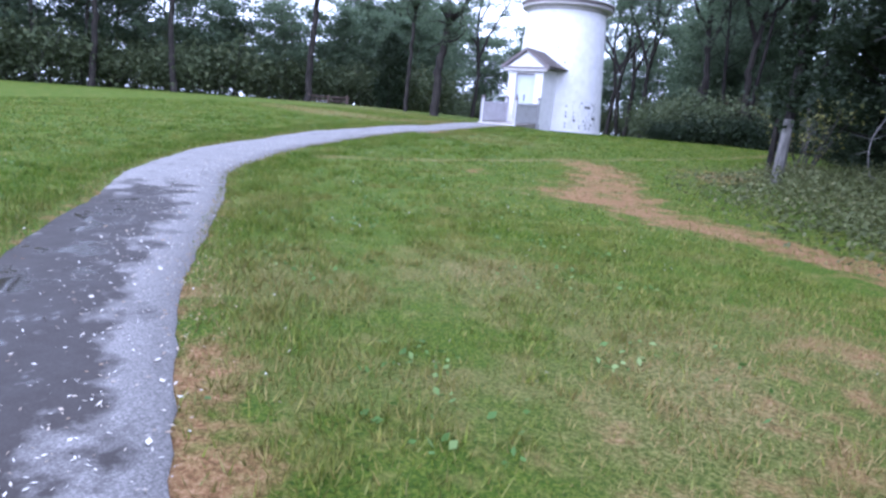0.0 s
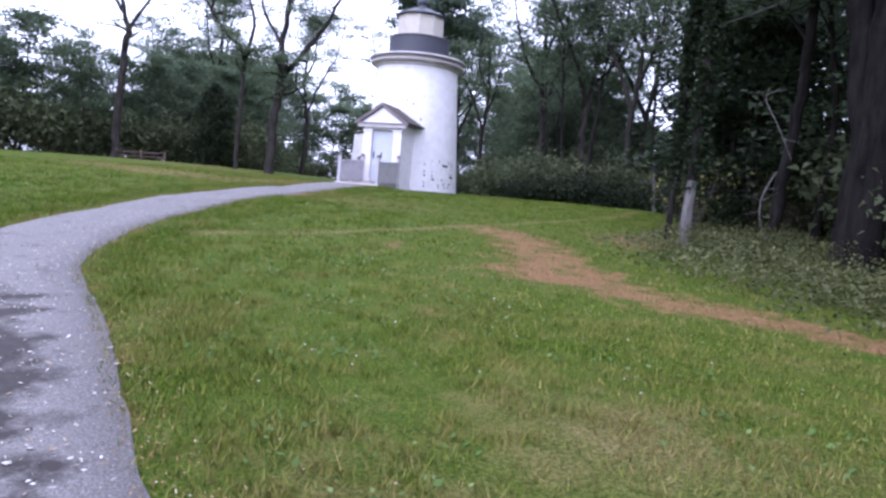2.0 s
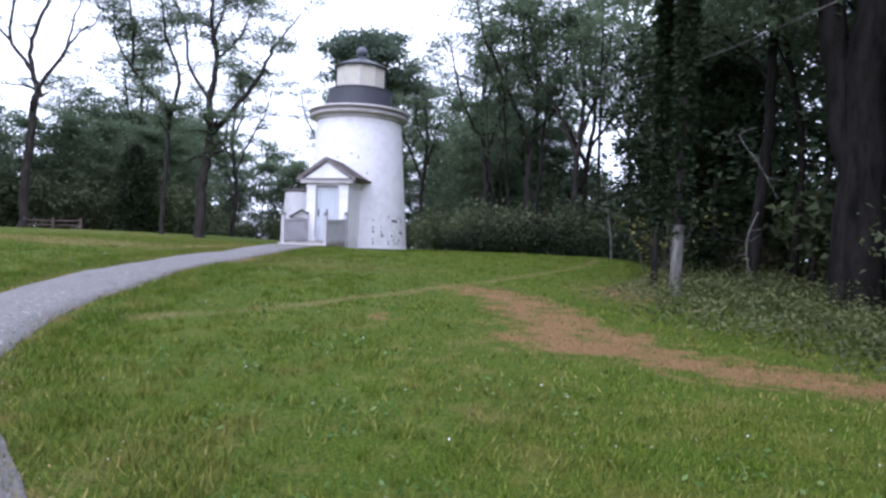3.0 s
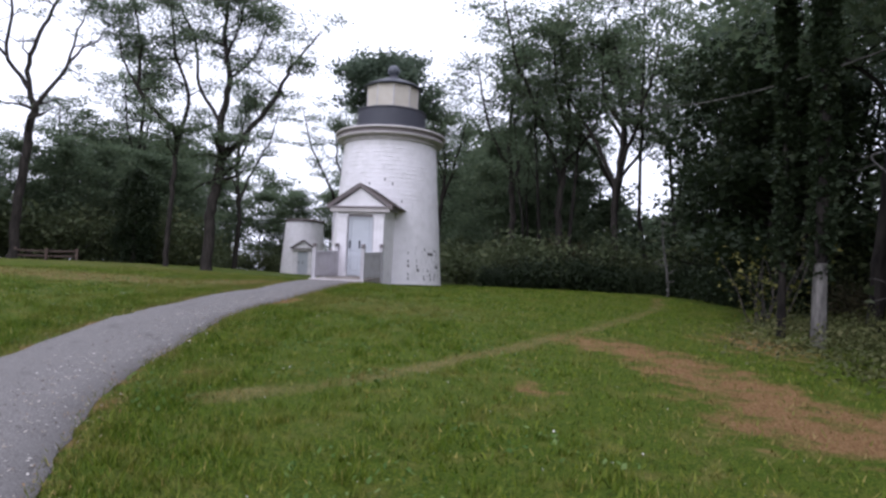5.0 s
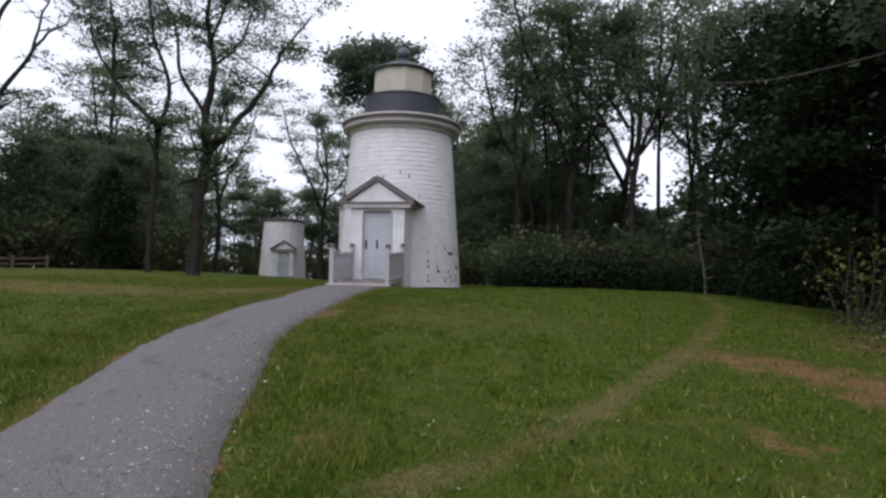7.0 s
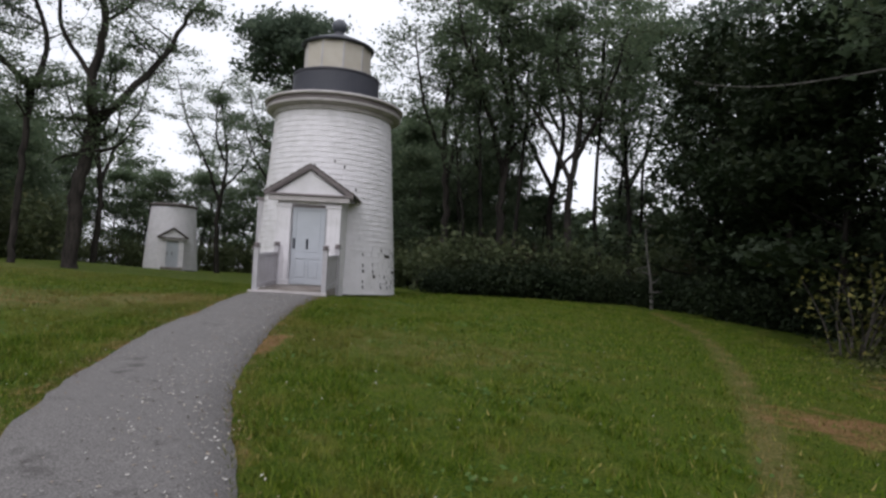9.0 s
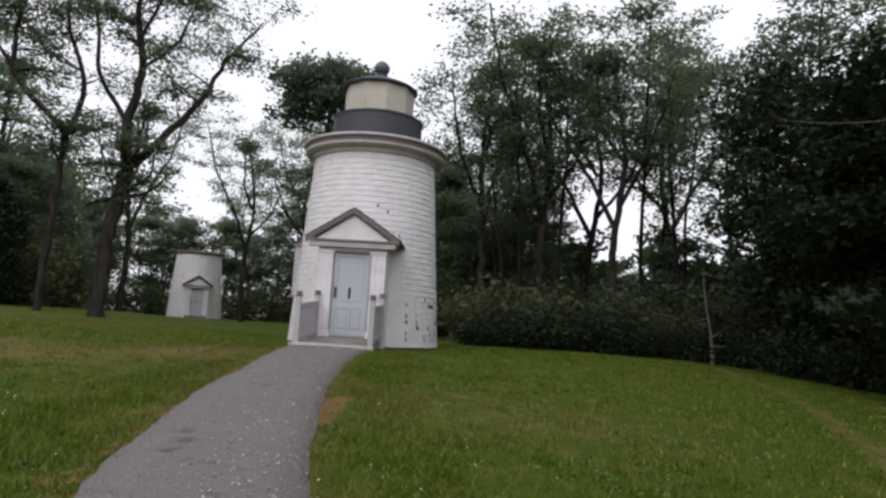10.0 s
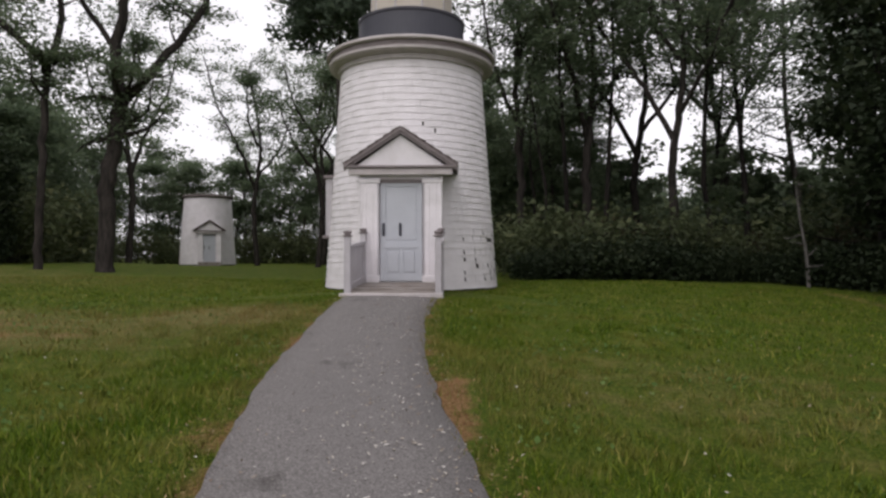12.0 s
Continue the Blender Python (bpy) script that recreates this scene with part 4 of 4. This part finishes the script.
lacy = limb_tree("slender leaning tree with sparse leaves beyond the lawn", -7.9, 26.0, ACROSS, [
    ([(0, -0.3, 0), (0.3, 4, 0), (-0.2, 8, 0), (0.5, 12.0, 0)], 0.2, 0.06),
    ([(0.2, 5.0, 0), (1.6, 7.6, 0.3), (3.2, 10.0, 0.5), (4.2, 13.0, 0.5)], 0.12, 0.03),
    ([(0.0, 6.0, 0), (-1.6, 8.2, 0.3), (-2.6, 11.0, 0.3)], 0.1, 0.03),
    ([(0.0, 8.0, 0), (1.0, 10.0, 0.3), (0.8, 13.5, 0.3)], 0.1, 0.03),
], 0.2, 9000, 0.085, 0.34, 304, BARK_LOCUST, LEAF, 15)
for x, y, turn, size in ((-15.8, 17.0, 40, 0.95), (-5.0, 21.0, 150, 0.9), (-13.5, 31.5, 200, 1.1), (-9.2, 34.0, 300, 1.15), (-20.5, 13.0, 80, 1.0), (-3.2, 33.0, 20, 1.1), (-1.0, 15.0, 110, 0.85), (-24.5, -9.0, 60, 1.05), (-21.0, -6.0, 170, 0.95), (-28.0, -14.0, 320, 1.1), (3.6, 10.0, 30, 1.0), (6.4, 9.4, 190, 1.05), (8.9, 6.6, 100, 0.95), (9.4, 13.0, 140, 1.05), (13.1, 14.0, 330, 1.15)):
    twin = copy_thing(lacy, Matrix.Identity(4))
    twin.matrix_basis = pose(x, y, land_z(x, y), 0, 0, turn) @ Matrix.Diagonal((size, size, size, 1))
# round-headed pine behind the lighthouse
crown_pine = make_tree(411, "old pine with a dense rounded dark crown", BARK, LEAF_PINE, 14.4, 0.26, 0.72, 20, 3.1, 0.22, 11000, 0.12, 0.36, 0.5)
crown_pine.matrix_basis = pose(-3.7, 12.5, land_z(-3.7, 12.5))


def cedar(x, y, height, radius, seed):
    rnd = random.Random(seed)
    verts, faces, spots = [], [], []
    tube(verts, faces, [Vector((0, 0, -0.2)), Vector((0.03, 0, height * 0.5)), Vector((0, 0.02, height * 0.97))], [0.14, 0.09, 0.02], 8)
    for _ in range(420):
        f = rnd.random() ** 0.8
        r = radius * min(1.0, (1 - f) * 4.0) * min(1, 0.75 + f) * math.sqrt(rnd.random())
        a = rnd.uniform(0, 6.28)
        spots.append((r * math.cos(a), r * math.sin(a), 0.15 + f * (height - 0.2)))
    t = thing("cedar", "dark columnar red cedar at the edge of the lawn", "tree", at=pose(x, y, land_z(x, y)))
    part("trunk", mesh_from("trunk", verts, faces, BARK, True), t)
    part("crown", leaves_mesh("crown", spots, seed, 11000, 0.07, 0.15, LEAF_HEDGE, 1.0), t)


cedar(-15.3, 6.0, 4.7, 1.05, 7)

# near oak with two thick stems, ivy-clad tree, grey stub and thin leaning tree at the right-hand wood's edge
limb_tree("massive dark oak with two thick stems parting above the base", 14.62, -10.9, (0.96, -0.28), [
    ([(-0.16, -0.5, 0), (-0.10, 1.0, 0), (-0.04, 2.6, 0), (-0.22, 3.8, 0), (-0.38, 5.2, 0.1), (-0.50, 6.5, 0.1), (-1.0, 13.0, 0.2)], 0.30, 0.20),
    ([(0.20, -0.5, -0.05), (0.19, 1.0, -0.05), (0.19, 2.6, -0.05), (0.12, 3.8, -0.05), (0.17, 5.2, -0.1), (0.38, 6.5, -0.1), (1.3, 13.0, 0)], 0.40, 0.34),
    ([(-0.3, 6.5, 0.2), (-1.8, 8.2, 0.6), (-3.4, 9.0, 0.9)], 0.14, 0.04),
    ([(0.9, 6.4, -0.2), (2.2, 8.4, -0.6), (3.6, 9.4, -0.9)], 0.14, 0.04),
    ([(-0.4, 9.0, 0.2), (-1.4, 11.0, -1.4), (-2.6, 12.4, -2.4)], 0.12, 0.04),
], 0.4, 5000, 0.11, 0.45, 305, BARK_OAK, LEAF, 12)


def ivy_tree(x, y, radius, ivy_from, seed, lean, bark, label):
    v, f = [], []
    rnd = random.Random(seed)
    pts = [Vector((0, 0, -0.2)), Vector((lean * 0.3, 0.02, 1.5)), Vector((lean * 0.5, 0, 2.6)), Vector((lean, 0.05, 5)), Vector((lean, 0.1, 9)), Vector((lean * 1.3, 0.1, 12.5))]
    tube(v, f, pts[1:], [radius * 1.03, radius * 0.98, radius * 0.9, radius * 0.7, radius * 0.3], 10)
    bv, bf = [], []
    tube(bv, bf, pts[:2], [radius * 1.35, radius * 1.05], 10)
    spots = []
    for _ in range(700):
        z = ivy_from + 8.0 * rnd.random() ** 0.9
        a, r = rnd.uniform(0, 6.28), radius + 0.12 * rnd.random() * (0.6 + 0.5 * math.sin(z * 2.1 + seed) ** 2) * float(smoothstep((z - ivy_from + 0.3) / 1.0))
        spots.append((lean * min(z / 5, 1) + r * math.cos(a), 0.05 + r * math.sin(a), z))
    t = thing("tree", label, "tree", "trees of the wood", at=pose(x, y, land_z(x, y)))
    part("trunk", mesh_from("trunk", v, f, BARK_BLACK, True), t)
    part("stem_base", mesh_from("stem_base", bv, bf, bark, True), t, "bare stem below the ivy")
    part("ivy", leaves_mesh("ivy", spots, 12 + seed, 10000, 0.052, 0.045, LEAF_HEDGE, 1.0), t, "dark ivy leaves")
    top = []
    for _ in range(60):
        a, r = rnd.uniform(0, 6.28), 2.4 * math.sqrt(rnd.random())
        top.append((r * math.cos(a), r * math.sin(a), rnd.uniform(6.0, 12.5)))
    part("crown", leaves_mesh("crown", top, 13 + seed, 2600, 0.10, 0.4, LEAF, 0.4), t)


ivy_tree(11.25, -10.9, 0.105, 1.25, 3, 0.12, BARK_GREY, "slim pale-barked tree clad in dark ivy above its base")
ivy_tree(10.9, -10.0, 0.065, 1.1, 4, 0.08, BARK_BLACK, "thin dark-barked tree clad in ivy above its base")
limb_tree("thin dark tree leaning at the wood's edge", 13.5, -7.6, (0.95, -0.2), [
    ([(0, -0.3, 0), (0.15, 2.0, 0), (0.35, 5.0, 0), (0.3, 9.0, 0), (0.6, 13.0, 0)], 0.17, 0.06),
    ([(0.35, 5.2, 0), (-0.8, 6.6, 0.3), (-2.2, 7.2, 0.5)], 0.06, 0.02),
    ([(0.3, 8.0, 0), (1.4, 9.6, 0.3), (2.6, 10.4, 0.2)], 0.06, 0.02),
], 0.2, 3600, 0.11, 0.42, 306, BARK_BLACK, LEAF, 12)


def dead_branch(pts, r0, label):
    v, f = [], []
    rnd = random.Random(len(label))
    dense = spline([Vector(p) for p in pts], 0.25)
    tube(v, f, dense, [r0 * (1 - 0.8 * i / (len(dense) - 1)) for i in range(len(dense))], 6)
    for k in range(5):
        i = rnd.randint(2, len(dense) - 2)
        tw = wander(rnd, dense[i], Vector((rnd.gauss(0, 1), rnd.gauss(0, 1), rnd.uniform(-0.6, 0.5))), 0.5, 4, 0.3)
        tube(v, f, tw, [r0 * 0.4, r0 * 0.35, r0 * 0.3, r0 * 0.2, r0 * 0.1], 5)
    return v, f


# pale dead branches hanging at the wood's edge
for pts, r in (([(13.4, -8.0, 3.4), (12.8, -9.2, 3.0), (13.0, -10.2, 2.2), (13.3, -10.6, 1.4)], 0.022), ([(13.2, -9.4, 1.2), (12.9, -9.7, 0.5), (13.0, -9.8, -0.3), (13.3, -9.9, -0.85)], 0.02), ([(14.2, -11.0, 5.4), (12.0, -9.0, 4.9), (9.8, -7.4, 4.7), (8.4, -6.6, 4.9)], 0.028), ([(10.35, 1.1, -0.25), (10.3, 1.15, 0.8), (10.15, 1.2, 1.9), (10.1, 1.3, 2.9)], 0.06)):
    v, f = dead_branch(pts, r, "branch")
    tagged(new("dead_branch", mesh_from("dead_branch", v, f, BARK_GREY, True)), "pale bare dead branch caught among the trees", "branch", "dead branches")

sapling = make_shrub(95, "thin sapling with yellowing leaves at the wood's edge", LEAF_YELLOW, 0.9, 2.0, 420, 0.055)
sapling.matrix_basis = pose(11.3, -7.4, land_z(11.3, -7.4))
tagged(sapling, group="saplings")

# split-rail fence on the far lawn
fence = thing("fence", "low brown split-rail fence before the wood", "fence")
fx0, fy0, fx1, fy1 = -17.0, 0.5, -15.1, 1.9
for k in range(3):
    q = k / 2
    x, y = fx0 + (fx1 - fx0) * q, fy0 + (fy1 - fy0) * q
    part("post", box_mesh("post", -0.06, 0.06, -0.06, 0.06, -0.2, 0.52, RAILWOOD, 0.02), fence, "", pose(x, y, land_z(x, y), 0, 0, 40))
for k in range(2):
    for h in (0.18, 0.4):
        a, b = k / 2, (k + 1) / 2
        pa = Vector((fx0 + (fx1 - fx0) * a, fy0 + (fy1 - fy0) * a, 0))
        pb = Vector((fx0 + (fx1 - fx0) * b, fy0 + (fy1 - fy0) * b, 0))
        pa.z, pb.z = land_z(pa.x, pa.y) + h, land_z(pb.x, pb.y) + h
        v, f = [], []
        tube(v, f, [pa, pa.lerp(pb, 0.5) + Vector((0, 0, -0.015)), pb], [0.03, 0.04, 0.03], 6)
        part("rail", mesh_from("rail", v, f, RAILWOOD), fence)

# ---- low growth ----
g = np.random.default_rng(4)


def scatter(name, xy, height, size, mat, label, category, up=0.6, slim=0.6):
    """Leaves lying or standing low over the ground at those places."""
    z = land(xy[:, 0], xy[:, 1]) + height
    n = len(xy)
    nrm = g.normal(0, 1, (n, 3))
    nrm[:, 2] = np.abs(nrm[:, 2]) + up
    nrm /= np.linalg.norm(nrm, axis=1)[:, None]
    u = np.cross(nrm, g.normal(0, 1, (n, 3)))
    u /= np.linalg.norm(u, axis=1)[:, None]
    w = np.cross(nrm, u)
    sz = size * g.uniform(0.6, 1.5, (n, 1))
    c = np.column_stack([xy, z])
    verts = np.stack([c - u * sz, c - w * sz * slim * g.uniform(0.4, 1.2, (n, 1)), c + u * sz, c + w * sz * slim], 1).reshape(-1, 3)
    me = bpy.data.meshes.new(name)
    me.vertices.add(n * 4)
    me.vertices.foreach_set("co", verts.ravel().astype(np.float32))
    me.loops.add(n * 4)
    me.polygons.add(n)
    me.loops.foreach_set("vertex_index", np.arange(n * 4, dtype=np.int32))
    me.polygons.foreach_set("loop_start", np.arange(0, n * 4, 4, dtype=np.int32))
    me.materials.append(mat)
    me.update(calc_edges=True)
    return tagged(new(name, me), label, category, kind="stuff")


# ground cover spilling from the wood's edge
edge = np.array([(p.x, p.y) for p in EDGE_R[34:]])
pick = edge[g.integers(0, len(edge), 70000)] + g.normal(0, 0.9, (70000, 2))
pick = pick + np.array([0.9, 0.0]) * g.uniform(-1.2, 2.8, (70000, 1))
clump = 0.5 + 0.5 * np.sin(pick[:, 0] * 2.3 + 1.7 * np.sin(pick[:, 1] * 1.9)) * np.sin(pick[:, 1] * 2.6)
tall = (0.10 + 0.55 * clump) * smoothstep((pick[:, 0] - 0.30 * (pick[:, 1] + 12) - 10.2 + 1.0) / 1.8)
scatter("ground_cover", pick, g.random(70000) * tall, 0.036, LEAF_LOW, "pale green ground cover along the wood's edge", "ground cover")

# grass blades, thickest beside the path
def blades(name, xy, h0, h1, width, seed, label):
    q = np.random.default_rng(seed)
    n = len(xy)
    base = np.column_stack([xy, land(xy[:, 0], xy[:, 1]) - 0.004])
    a = q.uniform(0, 2 * math.pi, n)
    side = np.column_stack([np.cos(a), np.sin(a), np.zeros(n)]) * (width * q.uniform(0.6, 1.4, n))[:, None]
    lean = np.column_stack([q.normal(0, 0.45, n), q.normal(0, 0.45, n), np.ones(n)]) * q.uniform(h0, h1, n)[:, None]
    verts = np.stack([base - side, base + side, base + lean], 1).reshape(-1, 3)
    me = bpy.data.meshes.new(name)
    me.vertices.add(n * 3)
    me.vertices.foreach_set("co", verts.ravel().astype(np.float32))
    me.loops.add(n * 3)
    me.polygons.add(n)
    me.loops.foreach_set("vertex_index", np.arange(n * 3, dtype=np.int32))
    me.polygons.foreach_set("loop_start", np.arange(0, n * 3, 3, dtype=np.int32))
    me.materials.append(GRASS_BLADE)
    dry = np.clip(1.3 * worn_at(xy[:, 0], xy[:, 1]) + 1.0 * litter_at(xy[:, 0], xy[:, 1]), 0, 0.9) * q.uniform(0.2, 1.5, n)
    me.attributes.new("dry", "FLOAT", "POINT").data.foreach_set("value", np.repeat(np.clip(dry, 0, 1), 3).astype(np.float32))
    me.update(calc_edges=True)
    return tagged(new(name, me), label, "grass", kind="stuff")


def lawn_points(n, x0, x1, y0, y1, lo, hi, seed):
    q = np.random.default_rng(seed)
    p = np.column_stack([q.uniform(x0, x1, n), q.uniform(y0, y1, n)])
    d = to_line(p[:, 0], p[:, 1])
    keep = (d > lo) & (d < hi) & (np.hypot(p[:, 0], p[:, 1]) > 2.2) & ~((np.abs(p[:, 0]) < 0.95) & (p[:, 1] > -5.3) & (p[:, 1] < 0))
    keep &= q.random(n) > 1.15 * litter_at(p[:, 0], p[:, 1]) 
    keep &= q.random(n) > 0.75 * worn_at(p[:, 0], p[:, 1])
    tuft = np.sin(p[:, 0] * 5.1 + 2 * np.sin(p[:, 1] * 3.3)) * np.sin(p[:, 1] * 4.7 + 1.3 * np.sin(p[:, 0] * 2.1))
    keep &= q.random(n) < 0.62 + 0.38 * tuft
    return p[keep]


blades("grass", lawn_points(800000, -4, 15, -29.5, -5, 0.80, 2.8, 31), 0.02, 0.06, 0.0035, 32, "short green grass blades beside the path")
blades("grass", lawn_points(150000, 8.5, 15, -27, -19.5, 2.8, 7.0, 36), 0.02, 0.065, 0.0045, 37, "short thin grass by the start of the path")
far_lawn = lawn_points(420000, -10, 14, -27, 4, 2.8, 11.0, 33)
blades("grass", far_lawn[~((far_lawn[:, 0] > 8.5) & (far_lawn[:, 1] < -19.5))], 0.025, 0.07, 0.008, 34, "green lawn grass in uneven tufts")

blades("grass", lawn_points(900000, -2.5, 15, -29.5, -5, 0.70, 1.9, 61), 0.03, 0.085, 0.0045, 62, "thick longer grass along the path edge")

# longer tufts that stand out of the mown grass
q = np.random.default_rng(51)
heads = lawn_points(9000, -4, 15, -29, -6, 0.86, 4.5, 52)[:950]
tufts = np.repeat(heads, 46, axis=0) + q.normal(0, 0.055, (len(heads) * 46, 2))
blades("grass_tufts", tufts, 0.05, 0.115, 0.004, 53, "longer green tufts standing out of the lawn")

# broad weed leaves and pale bits on lawn and path
WEED = leaf_material("weed_leaves", [(0.0, (0.05, 0.10, 0.02)), (0.6, (0.09, 0.16, 0.035)), (1.0, (0.20, 0.26, 0.09))])
PALE, pn_, pl_, pb_ = material("pale_leaf_bits", 0.6)
pg_ = pn_.new("ShaderNodeNewGeometry")
pr_ = ramp(pn_, [(0.0, (0.22, 0.15, 0.09)), (0.35, (0.36, 0.32, 0.27)), (1.0, (0.56, 0.54, 0.51))])
pl_.new(pg_.outputs["Random Per Island"], pr_.inputs[0])
pl_.new(pr_.outputs[0], pb_.inputs["Base Color"])
wp = lawn_points(60000, -5, 16, -30, -4, 0.78, 5.0, 41)
wc = np.sin(wp[:, 0] * 1.9 + 1.0 + 1.4 * np.sin(wp[:, 1])) * np.sin(wp[:, 1] * 2.3) > 0.3
scatter("weeds", wp[wc], 0.03, 0.024, WEED, "broad-leaved weeds in the lawn", "weeds", 0.9)
dl = lawn_points(9000, -5, 16, -30, -4, 0.75, 6.0, 43)
scatter("fallen_leaves", dl[:1100], 0.03, 0.011, PALE, "pale fallen leaf bits on the grass", "fallen leaves", 1.2)
k = g.integers(8, len(LINE) - 2, 6500)
lp = LINE_NP[k] + g.normal(0, 0.1, (6500, 2))
tn = np.array([((LINE[i + 1] - LINE[i - 1]).normalized().y, -(LINE[i + 1] - LINE[i - 1]).normalized().x) for i in k])
off = np.clip(g.normal(0.30, 0.32, (6500, 1)), -0.62, 0.60)
lp = lp + tn * off
start = lp[(lp[:, 0] > 6.0)][:300]
scatter("pale_leaves", start, 0.036, 0.018, PALE, "pale fallen leaves lying on the damp asphalt", "fallen leaves", 3.0, 0.6)
later = lp[(lp[:, 0] < 6.0)][:1500]
scatter("leaf_bits", later, 0.036, 0.015, PALE, "pale leaf bits strewn over the dry asphalt", "fallen leaves", 3.0, 0.45)
scatter("grit", lp, 0.034, 0.012, PALE, "pale leaf bits and grit scattered over the asphalt", "fallen leaves", 2.5, 0.4)

# tan and rusty litter along the ragged path edges
RUSTY, rn_, rl_, rb_ = material("rusty_needle_litter", 0.9)
rg_ = rn_.new("ShaderNodeNewGeometry")
rr_ = ramp(rn_, [(0.0, (0.10, 0.05, 0.022)), (0.45, (0.26, 0.14, 0.06)), (0.8, (0.30, 0.20, 0.10)), (1.0, (0.38, 0.31, 0.21))])
rl_.new(rg_.outputs["Random Per Island"], rr_.inputs[0])
rl_.new(rr_.outputs[0], rb_.inputs["Base Color"])
k = g.integers(8, len(LINE) - 4, 16000)
tn = np.array([((LINE[i + 1] - LINE[i - 1]).normalized().y, -(LINE[i + 1] - LINE[i - 1]).normalized().x) for i in k])
sides = np.where(g.random((16000, 1)) < 0.6, 1.0, -1.0)
lp = LINE_NP[k] + g.normal(0, 0.09, (16000, 2)) + tn * sides * (0.79 + np.abs(g.normal(0, 0.13, (16000, 1))) - 0.06)
patchy = np.sin(lp[:, 0] * 1.7 + 0.8 * lp[:, 1]) + np.sin(lp[:, 1] * 2.9) + g.normal(0, 0.7, 16000) > -0.2
scatter("litter", lp[patchy], 0.03, 0.012, RUSTY, "rusty needle and leaf litter along the path edge", "leaf litter", 2.0, 0.3)
